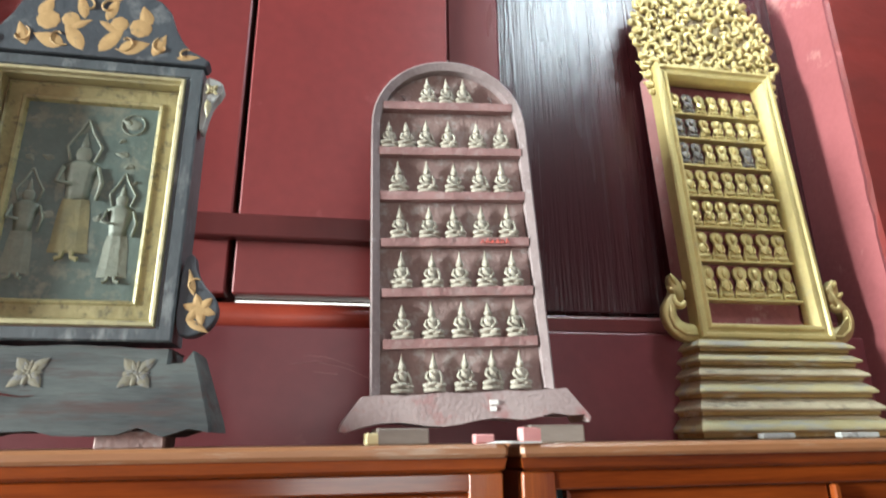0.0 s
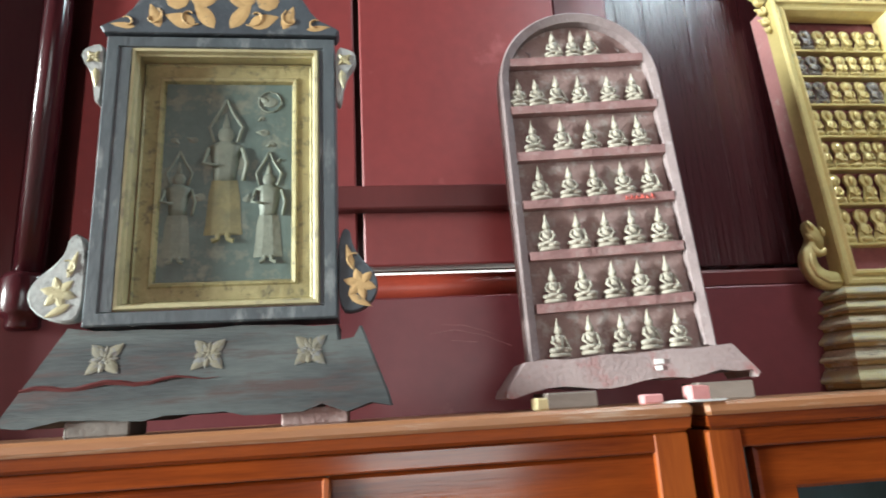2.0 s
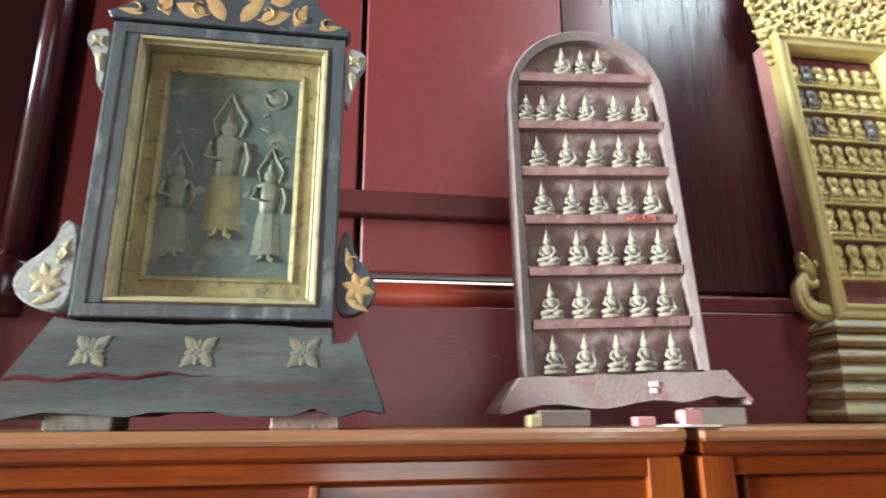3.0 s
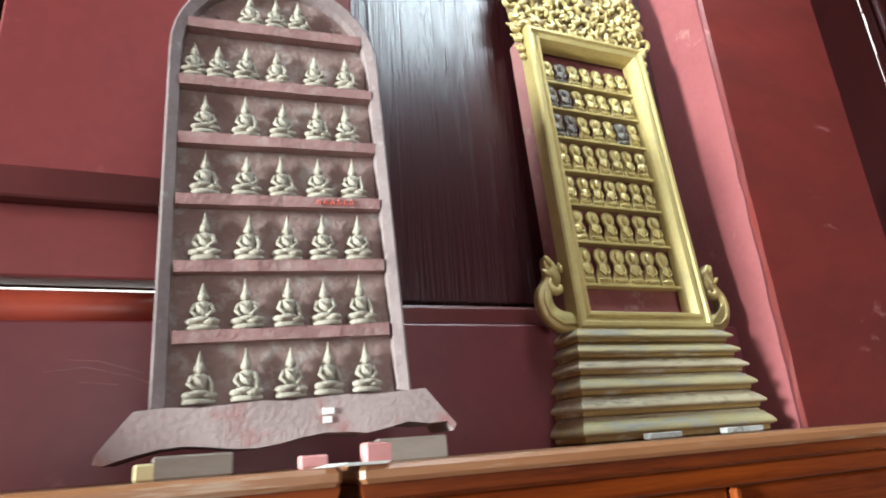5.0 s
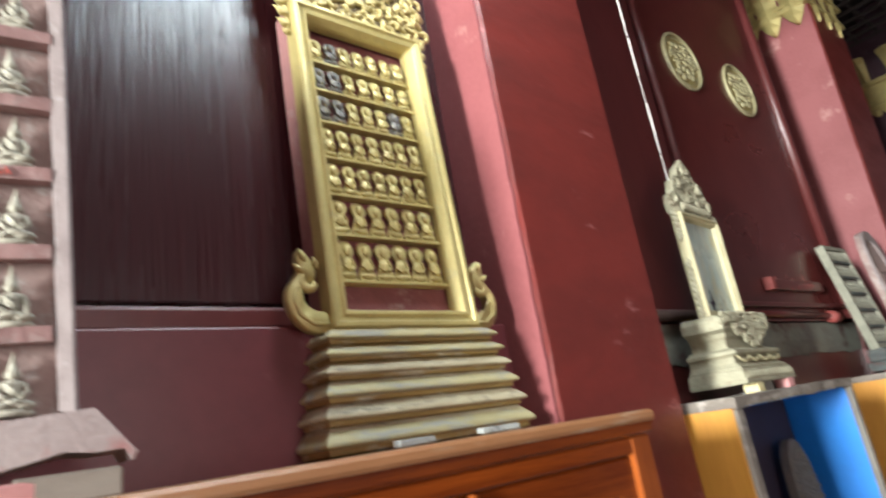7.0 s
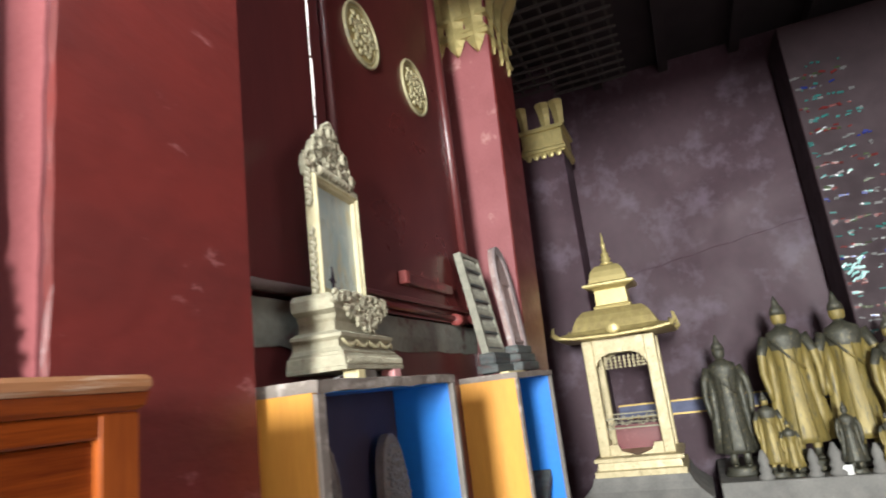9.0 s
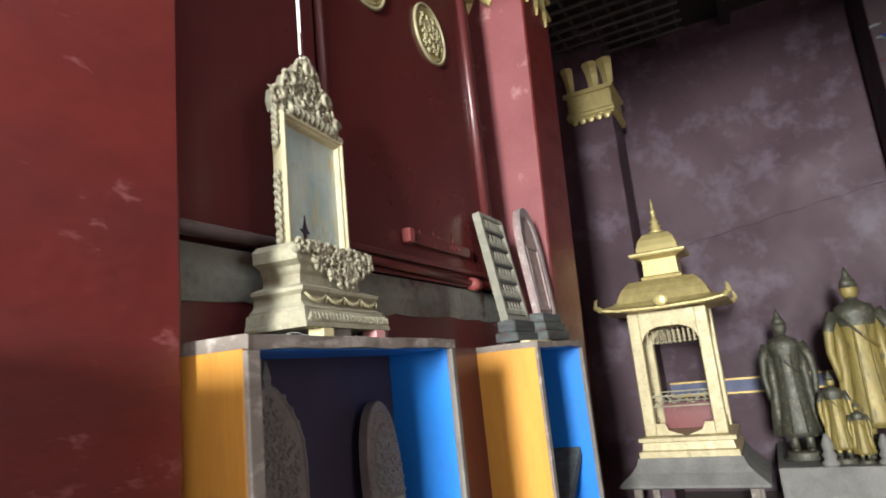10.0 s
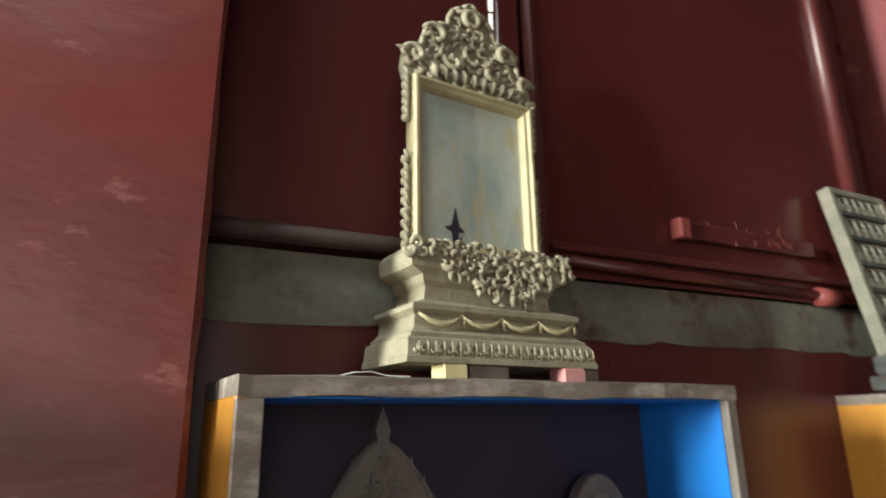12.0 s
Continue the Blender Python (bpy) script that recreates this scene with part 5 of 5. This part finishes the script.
bm = bmesh.new()
carve(bm, lobes, -0.18, 0.19, 0.658, 0.865, 0.010, 0.0190, 0.0060, 13)
for x, z, r, hnd in ((0.156, 0.698, 0.031, 1), (0.099, 0.768, 0.035, 1), (0.0, 0.838, 0.036, 1), (0.052, 0.713, 0.028, -1)):
    for s in (-1, 1):
        curl(bm, s * x, z, 0.006, r, 0.4 if s > 0 else 2.7, s * hnd, 0.0072, 7, 15)
for k in range(9):
    leaf(bm, -0.10 + 0.025 * k, 0.655, 0.004, 0.040, 0.011, 1.57 + 0.10 * (k - 4) * -1, 0.012)
for a, b in zip(cr[2:], cr[3:-2]):
    tube(bm, [(a[0] * 0.97, 0.008, a[1] * 0.997), ((a[0] + b[0]) * 0.487, 0.006, (a[1] + b[1]) * 0.4985 + 0.002), (b[0] * 0.97, 0.008, b[1] * 0.997)], 0.007, 6)
part("crest_carving", bm, M_CREAM, al, "deeply carved cream foliage crest", True)["kind"] = "stuff"
for s in (-1, 1):
    bm = bmesh.new()
    zz = [0.64, 0.62, 0.60, 0.58, 0.56, 0.54] + [0.44, 0.41, 0.39, 0.365, 0.345, 0.32, 0.295, 0.27, 0.25]
    for k, z in enumerate(zz):
        r = 0.011 if k < 6 else 0.012
        ball(bm, (s * (0.169 + r * 0.6), 0.012, z), (r, 0.010, 0.011), 8, 5)
        leaf(bm, s * 0.171, z, 0.006, 0.025, 0.006, (1.0 if s > 0 else 2.1), 0.006, 4)
    part("side_carving", bm, M_CREAM, al, "broken strip of carved leaves", True)["kind"] = "stuff"
support_block(3.010, 1.372, 1.4985, 0.052, 0.05, 0.032, M_YELLOW, "pale yellow block under the altar frame", 4)
support_block(3.300, 1.395, 1.4985, 0.058, 0.05, 0.032, M_PINK, "pink painted block under the altar frame", 3)
support_block(3.345, 1.43, 1.4985, 0.08, 0.07, 0.032, M_EDGE, "grey wooden slat under the altar frame", 4)
support_block(3.09, 1.39, 1.4985, 0.09, 0.06, 0.031, M_OLDWOOD, "dark wooden slat under the altar frame", 4)

# -- latches and roundels on the door leaves --


def latch_bar(x0, x1, z, label, end_mat):
    t = thing("latch_bar", pose(x0, 1.60, z), label, "door latch", "latches on the door leaves")
    part("bar", block(bmesh.new(), 0.045, x1 - x0, -0.030, 0.0, -0.026, 0.026, 0.004), M_RED2, t, "dark red painted latch bar")
    part("stop", block(bmesh.new(), 0.0, 0.044, -0.045, 0.0, -0.031, 0.031, 0.005), end_mat, t, "pinkish worn end stop")
    return t


M_STOP = mat("faded_pink_red_paint", (0.27, 0.060, 0.052), (0.17, 0.034, 0.030), rough=0.5, scale=12)
lb = latch_bar(3.868, 4.50, 1.968, "red wooden latch bar with pale drips", M_STOP)
bm = bmesh.new()
rnd = random.Random(6)
for k in range(15):
    x, z = 0.12 + rnd.uniform(0, 0.48), rnd.uniform(-0.01, 0.07)
    tube(bm, [(x, -0.0315 if z < 0.024 else -0.0015, z), (x + rnd.uniform(-0.004, 0.004), -0.0315 if z < 0.024 else -0.0015, z - 0.022)], 0.0011, 4)
part("drips", bm, M_STOP, lb, "thin pale drips and scratches")["kind"] = "stuff"
t = thing("sliding_bolt", pose(3.43, 1.60, 1.830, 0, 0.9), "long dark wooden bolt with a pink end", "door bolt")
bm = bmesh.new()
tube(bm, [(0, -0.020, 0), (0.5, -0.020, 0), (1.08, -0.020, 0)], 0.016, 10)
part("bolt", bm, M_MAROON, t, "glossy dark bolt", True)
bm = bmesh.new()
tube(bm, [(1.05, -0.026, -0.006), (1.13, -0.026, -0.006)], [0.032, 0.032], 12)
part("end_knob", bm, M_STOP, t, "pink-red turned end", True)


def roundel(x, z, r):
    t = thing("gilt_roundel", pose(x, 1.60, z), "round gilt openwork medallion on the red door", "medallion", "medallions on the doors")
    bm = bmesh.new()
    tube(bm, [(r * math.cos(a * math.pi / 14), -0.006, r * math.sin(a * math.pi / 14)) for a in range(29)], 0.009, 8)
    tube(bm, [(r * 0.86 * math.cos(a * math.pi / 14), -0.004, r * 0.86 * math.sin(a * math.pi / 14)) for a in range(29)], 0.004, 6)
    part("rim", bm, M_PALEGILT, t, "raised gilt rim", True)
    part("disc", prism(bmesh.new(), [(r * math.cos(a * math.pi / 16), r * math.sin(a * math.pi / 16)) for a in range(32)], -0.003, -0.0005), M_GOLDDK, t, "dull gilt disc")
    bm = bmesh.new()
    carve(bm, lambda a, b: math.hypot(a, b) < r * 0.72, -r, r, -r, r, -0.004, r * 0.17, r * 0.036, 17)
    part("tracery", bm, M_PALEGILT, t, "gilt scroll tracery", True)["kind"] = "stuff"


roundel(3.742, 3.158, 0.162)
roundel(4.350, 3.147, 0.162)

# -- small tablets on the second box --
t = thing("figure_tablet", pose(4.730, 1.44, 1.4995, 0, 0, 0), "small grey leaning tablet with rows of tiny figures", "votive tablet")
part("foot", block(bmesh.new(), -0.175, 0.155, -0.05, 0.07, 0, 0.045, 0.006), M_GREYWOOD, t, "grey moulded foot")
part("foot_step", block(bmesh.new(), -0.16, 0.15, -0.035, 0.06, 0.046, 0.11, 0.01), M_GREYWOOD, t)
lean2 = Matrix.Translation((0, 0, 0.112)) @ Euler((radians(-9), 0, 0)).to_matrix().to_4x4()
bm = block(bmesh.new(), -0.155, 0.155, 0.012, 0.035, 0, 0.585)
bm.transform(lean2)
part("board", bm, M_OLDWOOD, t)
bm = rect_frame(bmesh.new(), -0.160, 0.160, 0, 0.59, [(0, 0.036), (0, -0.006), (0.022, -0.006), (0.024, 0.011)])
bm.transform(lean2)
part("frame", bm, M_MOSS, t, "worn green-grey frame")
MOSSY = [me.copy() for me in FIGS]
for me in MOSSY:
    me.materials[0] = M_MOSS
for k in range(6):
    bm = block(bmesh.new(), -0.135, 0.135, -0.004, 0.0115, 0.018 + k * 0.094, 0.032 + k * 0.094, 0.002)
    bm.transform(lean2)
    part("shelf", bm, M_GREYWOOD, t)
    for j in range(6):
        shared("figurine", MOSSY[(k + j) % 5], lean2 @ pose(-0.112 + 0.045 * j, 0.004, 0.034 + k * 0.094, 0, 0, 0) @ Matrix.Diagonal((0.85, 0.8, 0.92, 1)), t)
t = thing("arched_icon", pose(5.05, 1.375, 1.4995), "dark brown arched icon with pale edge on a stepped foot", "icon frame")
part("foot", block(bmesh.new(), -0.185, 0.22, -0.04, 0.08, 0, 0.05, 0.006), M_GREYWOOD, t, "grey stepped foot")
part("foot_step", block(bmesh.new(), -0.175, 0.19, -0.03, 0.07, 0.051, 0.10, 0.006), M_GREYWOOD, t)
part("foot_step", block(bmesh.new(), -0.165, 0.165, -0.02, 0.06, 0.101, 0.15, 0.006), M_GREYWOOD, t)
lean3 = Matrix.Translation((0, 0, 0.151)) @ Euler((radians(-6), 0, 0)).to_matrix().to_4x4()


def gothic(w, h, n=10):
    right = []
    for k in range(n + 1):
        u = k / n
        right.append((w * math.cos(u * math.pi / 2) ** 0.8, h * 0.60 + h * 0.40 * math.sin(u * math.pi / 2) ** 1.15))
    return [(w * 0.9, 0)] + right + [(-x, z) for x, z in right[-2::-1]] + [(-w * 0.9, 0)]


g1, g2 = gothic(0.160, 0.64), gothic(0.130, 0.585)
bm = prism(bmesh.new(), g1, 0.012, 0.04)
bm.transform(lean3)
part("board", bm, M_PINKWOOD, t, "dusty brown board")
bm = bmesh.new()
loft(bm, [[(x, y, z) for x, z in o] for o, y in ((g1, 0.012), (g1, -0.004), (g2, 0.0), (g2, 0.0115))], close=False, cap=False)
bm.transform(lean3)
part("rim", bm, M_PINKRIM, t, "pale worn arched rim")
bm = rect_frame(bmesh.new(), -0.10, 0.10, 0.02, 0.40, [(0, 0.0115), (0, 0.002), (0.016, 0.002), (0.018, 0.0115)])
bm.transform(lean3)
part("inner_frame", bm, M_PINKWOOD, t, "thin brown inner frame")
t = thing("wood_chip", pose(4.80, 1.37, 1.4895), "pale yellow wood slip on the box top", "wood chip")
part("slip", block(bmesh.new(), -0.19, 0.16, -0.02, 0.03, 0, 0.010, 0.002), M_YELLOW, t)

# -- pagoda shrine on its table, far end --
PX, PY = 7.95, 1.085
t = thing("shrine_table", pose(PX, PY, FLOOR), "low grey wooden table under the gilt pavilion", "table")
bm = bmesh.new()
loft(bm, [[(-a, -b, z), (a, -b, z), (a, b, z), (-a, b, z)] for a, b, z in ((0.52, 0.57, 0.42), (0.55, 0.60, 0.435), (0.55, 0.60, 0.455), (0.47, 0.50, 0.54), (0.44, 0.45, 0.60), (0.42, 0.43, 0.66))])
part("tabletop", bm, M_STONE, t, "stepped grey wooden top")
for sx in (-1, 1):
    for sy in (-1, 1):
        part("leg", block(bmesh.new(), sx * 0.42 - 0.035, sx * 0.42 + 0.035, sy * 0.47 - 0.035, sy * 0.47 + 0.035, 0, 0.42, 0.006), M_EDGE, t)
pg = thing("gilt_pavilion", pose(PX, PY, FLOOR + 0.66) @ Matrix.Diagonal((0.94, 0.94, 1.04, 1)), "gilt wooden pavilion with curved roof and spire", "shrine pavilion")


def square(prof, bm, n=1):
    loft(bm, [[(-a, -a, z), (a, -a, z), (a, a, z), (-a, a, z)] for a, z in prof])
    return bm


part("plinth", square([(0.44, 0.001), (0.44, 0.05), (0.41, 0.06), (0.40, 0.12), (0.43, 0.13), (0.43, 0.16), (0.39, 0.17)], bmesh.new()), M_PAVILION, pg, "pale gilt stepped plinth")
for sx in (-1, 1):
    for sy in (-1, 1):
        part("post", block(bmesh.new(), sx * 0.315 - 0.052, sx * 0.315 + 0.052, sy * 0.315 - 0.055, sy * 0.315 + 0.055, 0.171, 1.235, 0.008), M_PAVILION, pg, "pale gilt carved post")
for face in range(4):
    rot = Euler((0, 0, face * math.pi / 2)).to_matrix().to_4x4()
    bm = bmesh.new()
    block(bm, -0.262, 0.262, -0.350, -0.315, 1.10, 1.235)
    for s in (-1, 1):
        prism(bm, [(s * 0.262, 1.099), (s * 0.262, 0.97), (s * 0.235, 1.03), (s * 0.18, 1.075), (s * 0.10, 1.099)], -0.345, -0.318)
    bm.transform(rot)
    part("arch", bm, M_PAVILION, pg, "gilt arch between posts")
    bm = bmesh.new()
    for s in (-1, 1):
        prism(bm, [(s * 0.262, 0.172), (s * 0.262, 0.27), (s * 0.18, 0.27), (s * 0.15, 0.21), (s * 0.02, 0.172)], -0.345, -0.318)
    bm.transform(rot)
    part("sill_bracket", bm, M_PAVILION, pg, "notched gilt sill")
    bm = bmesh.new()
    for k in range(40):
        a = -0.24 + 0.012 * 40 * (k % 10) / 10 + 0.02
        z = 0.96 + 0.03 * (k // 10)
        block(bm, a, a + 0.030, -0.332, -0.328, z, z + 0.006)
        block(bm, a + 0.012, a + 0.018, -0.332, -0.328, z - 0.01, z + 0.022)
    bm.transform(rot)
    part("lattice", bm, M_PAVILION, pg, "pale pierced lattice")["kind"] = "stuff"
    bm = bmesh.new()
    for k in range(9):
        curl(bm, -0.21 + 0.052 * k, 0.455, -0.328, 0.025, k, 1 if k % 2 else -1, 0.006, 5, 8)
    block(bm, -0.262, 0.262, -0.332, -0.326, 0.405, 0.418)
    block(bm, -0.262, 0.262, -0.332, -0.326, 0.492, 0.505)
    bm.transform(rot)
    part("carved_rail", bm, M_CREAM, pg, "pale carved rail")["kind"] = "stuff"
part("inner_panel", block(bmesh.new(), 0.20, 0.22, -0.25, 0.25, 0.172, 0.40), M_RED, pg, "red panel inside")
roof = bmesh.new()
prof = [(0.56, 1.236), (0.585, 1.245), (0.585, 1.262), (0.485, 1.285), (0.440, 1.33), (0.410, 1.40), (0.370, 1.465), (0.310, 1.52), (0.20, 1.535)]
rings = []
for a, z in prof:
    up = 0.035 if z < 1.29 else 0.0
    q = []
    for sx, sy in ((-1, -1), (1, -1), (1, 1), (-1, 1)):
        nx, ny = {(-1, -1): (1, -1), (1, -1): (1, 1), (1, 1): (-1, 1), (-1, 1): (-1, -1)}[(sx, sy)]
        for u in (0, 0.15, 0.5, 0.85):
            x, y = sx * a + (nx - sx) * a * u, sy * a + (ny - sy) * a * u
            q.append((x, y, z + (up if u == 0 else up * 0.35 if u in (0.15, 0.85) else 0)))
    rings.append(q)
loft(roof, rings)
part("roof", roof, M_GOLDDK, pg, "curved olive-gold roof")
for sx, sy in ((-1, 0), (0, -1), (1, 0), (0, 1)):
    bm = bmesh.new()
    ball(bm, (sx * 0.54, sy * 0.54, 1.32), (0.02 + 0.05 * abs(sy), 0.02 + 0.05 * abs(sx), 0.055), 10, 6)
    part("gable_ornament", bm, M_GOLD, pg, "small gilt lotus on the eave")
for sx in (-1, 1):
    for sy in (-1, 1):
        bm = bmesh.new()
        tube(bm, [(sx * 0.57, sy * 0.57, 1.29), (sx * 0.61, sy * 0.61, 1.32), (sx * 0.60, sy * 0.60, 1.37), (sx * 0.585, sy * 0.585, 1.39)], [0.03, 0.026, 0.016, 0.003], 6)
        part("corner_finial", bm, M_GOLD, pg, "upturned gilt corner")
bm = square([(0.19, 1.535), (0.20, 1.56), (0.17, 1.575), (0.165, 1.72), (0.19, 1.735), (0.255, 1.75), (0.270, 1.765), (0.270, 1.78), (0.205, 1.80), (0.195, 1.85), (0.175, 1.91), (0.13, 1.965), (0.06, 1.985)], bmesh.new())
part("upper_storey", bm, M_GOLD, pg, "small gilt upper storey")
bm = bmesh.new()
lathe(bm, [(0.055, 1.98), (0.075, 2.0), (0.045, 2.02), (0.06, 2.05), (0.035, 2.07), (0.048, 2.10), (0.025, 2.12), (0.02, 2.18), (0.03, 2.20), (0.012, 2.22), (0.014, 2.27), (0.003, 2.33)], 12)
part("spire", bm, M_GOLD, pg, "stacked gilt spire", True)

# -- standing statues on a low platform --
setting("platform", "grey stone platform under the statues", block(bmesh.new(), 7.85, XE, -2.6, 0.42, FLOOR, 0.30, 0.01), M_STONE)


def statue(x, y, z, h, material, label, broad=1.0, turn=0.0, seed=0):
    """A plain upright robed shape in one mesh: lotus base, robe, shoulders, arms, head and tip."""
    k = h / 1.0
    bm = bmesh.new()
    lathe(bm, [(0.12, 0), (0.125, 0.02), (0.10, 0.035), (0.115, 0.05), (0.09, 0.065)], 16)
    for s in (-1, 1):
        lathe(bm, [(0.028, 0.06), (0.026, 0.12), (0.03, 0.20)], 10, 0, s * 0.045)
        ball(bm, (-0.035, s * 0.045, 0.072), (0.05, 0.024, 0.014))
    lathe(bm, [(0.118 * broad, 0.155), (0.112 * broad, 0.19), (0.092 * broad, 0.34), (0.078 * broad, 0.48), (0.070, 0.58), (0.084, 0.68), (0.100, 0.745), (0.088, 0.785), (0.045, 0.805), (0.032, 0.82)], 20)
    for s in (-1, 1):
        rings = []
        for yy, w, zz in ((0.075, 0.085 * broad, 0.16), (0.070, 0.080 * broad, 0.30), (0.066, 0.066, 0.45), (0.07, 0.050, 0.58), (0.085, 0.030, 0.72)):
            rings.append([(-0.012, s * yy, zz), (0.016, s * yy, zz), (0.016, s * (yy + w), zz), (-0.012, s * (yy + w), zz)])
        loft(bm, rings)
        tube(bm, [(0, s * 0.100, 0.760), (-0.01, s * 0.140, 0.66), (-0.02, s * 0.150, 0.55), (-0.05, s * 0.140, 0.455), (-0.055, s * 0.136, 0.40)], [0.032, 0.027, 0.023, 0.018, 0.012], 8)
        tube(bm, [(-0.075, s * 0.03, 0.70), (-0.085, s * 0.034, 0.45), (-0.108 * broad, s * 0.045, 0.18)], 0.006, 5)
    tube(bm, [(-0.085, 0.085, 0.74), (-0.095, 0.0, 0.63), (-0.078, -0.07, 0.56)], 0.007, 5)
    ball(bm, (0, 0, 0.868), (0.046, 0.044, 0.056), 12, 8)
    lathe(bm, [(0.046, 0.885), (0.036, 0.925), (0.022, 0.94), (0.016, 0.965), (0.003, 1.0)], 12)
    for f in bm.faces:
        f.material_index = 1 if 0.66 < f.calc_center_median().z < 0.83 or f.calc_center_median().z > 0.90 or f.calc_center_median().z < 0.15 else 0
    bm.transform(Matrix.Diagonal((0.62 * k, k, k, 1)))
    me_ob = part("statue", bm, material, None, label, True)
    me_ob.data.materials.append(M_BRONZE)
    me_ob.matrix_world = pose(x, y, z, 0, 0, turn)
    return tagged(me_ob, label, "statue", "standing statues on the platform")


statue(8.2, 0.19, 0.30, 1.36, M_BRONZE, "dark green bronze standing statue with long robe", 1.0)
statue(8.25, -0.42, 0.30, 1.66, M_ROBE, "tall gilt robed standing statue", 1.0, 6)
statue(8.3, -0.93, 0.30, 1.63, M_ROBE, "tall faded gilt standing statue", 1.05, -4)
statue(8.1, -1.26, 0.30, 1.36, M_ROBE, "tarnished gilt standing statue near the mosaic", 1.0, 8)
statue(7.98, -0.10, 0.30, 0.78, M_ROBE, "small gilt standing statue between tall ones", 1.0)
statue(7.95, -0.24, 0.30, 0.52, M_ROBE, "tiny gilt standing statue on the platform", 1.0)
statue(7.95, -0.72, 0.30, 0.62, M_BRONZE, "small dark bronze statue on the platform", 1.1)
statue(7.95, -1.02, 0.30, 0.50, M_ROBE, "tiny tarnished gilt statue on the platform", 1.1)


def stone_finial(x, y, h):
    bm = bmesh.new()
    lathe(bm, [(0.10, 0), (0.11, 0.04), (0.07, 0.08), (0.09, 0.13), (0.06, 0.18), (0.075, 0.26), (0.05, 0.33), (0.02, 0.40)], 14)
    bm.transform(Matrix.Diagonal((h / 0.4, h / 0.4, h / 0.4, 1)))
    o = part("stone_finial", bm, M_STONE, None, "", True)
    o.matrix_world = pose(x, y, 0.30)
    tagged(o, "small weathered grey stone finial on the platform", "finial", "stone finials")


for x, y, h in ((7.92, 0.02, 0.26), (7.92, -0.38, 0.24), (7.93, -0.56, 0.28), (7.92, -0.88, 0.25), (7.93, -1.18, 0.27)):
    stone_finial(x, y, h)
for y in (-0.62, -1.10):
    t = thing("name_card", pose(7.89, y, 0.3005), "small white card propped on the platform", "card")
    part("card", block(bmesh.new(), 0, 0.012, -0.05, 0.05, 0, 0.085, 0.002), M_WHITE, t)

# -- mosaic pier at the far end --
pier = thing("mosaic_pier", pose(8.55, -1.12, FLOOR), "dark red pier set with coloured glass mosaic", "mosaic pier")
# core and most tiles are coloured darker to stand for missing west light
part("core", block(bmesh.new(), 0, 0.7, -2.2, 0, 0.5, 5.1, 0.01), M_PIER, pier, "red core with shade put into its colour")
rnd = random.Random(44)
TILE = []
for k in range(6):
    bm = prism(bmesh.new(), [(-0.5, -0.45), (0.5, -0.5), (0.42, 0.5), (-0.48, 0.42)], -0.5, 0.5, 0.12)
    bm.transform(Euler((0, 0, math.pi / 2)).to_matrix().to_4x4())
    bmesh.ops.recalc_face_normals(bm, faces=bm.faces)
    me = bpy.data.meshes.new("tile")
    bm.to_mesh(me)
    bm.free()
    me.materials.append(MOSAIC[k])
    TILE.append(me)
for k in range(280):
    row = rnd.randrange(26)
    z = 1.45 + row * 0.125 + rnd.uniform(-0.025, 0.025)
    y = -0.03 - 0.55 * rnd.random() ** 1.2
    c = rnd.choice(((0, 0, 2), (1, 1, 4), (2, 0), (3, 0, 2), (1, 4, 2))[row % 5])
    w = rnd.uniform(0.02, 0.075)
    shared("tile", TILE[c], pose(-0.004, y, z, rnd.uniform(-20, 20), rnd.uniform(-8, 8), rnd.uniform(-6, 6)) @ Matrix.Diagonal((0.012, w, rnd.uniform(0.012, 0.03), 1)), pier)

for k in range(18):
    shared("tile", TILE[5], pose(-0.006, -0.03 - 0.16 * rnd.random(), 2.22 + 0.22 * rnd.random(), rnd.uniform(-50, 10), rnd.uniform(-8, 8), rnd.uniform(-6, 6)) @ Matrix.Diagonal((0.014, rnd.uniform(0.04, 0.08), rnd.uniform(0.014, 0.026), 1)), pier)

# -- unseen tube lamp over the first bay, added for the dark door's glare --
t = thing("added_tube_lamp", pose(1.65, 0.62, 3.70), "unseen white tube lamp added for the glare on the dark door", "lamp")
part("housing", block(bmesh.new(), -0.34, 0.34, -0.03, 0.03, 0, 0.05, 0.006), M_WHITE, t)
bm = bmesh.new()
tube(bm, [(-0.31, 0, -0.018), (0, 0, -0.018), (0.31, 0, -0.018)], 0.013, 10)
part("tube", bm, M_LAMP, t, "lit glass tube", True)
for s in (-1, 1):
    bm = bmesh.new()
    tube(bm, [(s * 0.25, 0, 0.05), (s * 0.25, 0.0, 1.0), (s * 0.25, 0, CEIL - 3.70)], 0.004, 5)
    part("hanger", bm, M_STEEL, t)
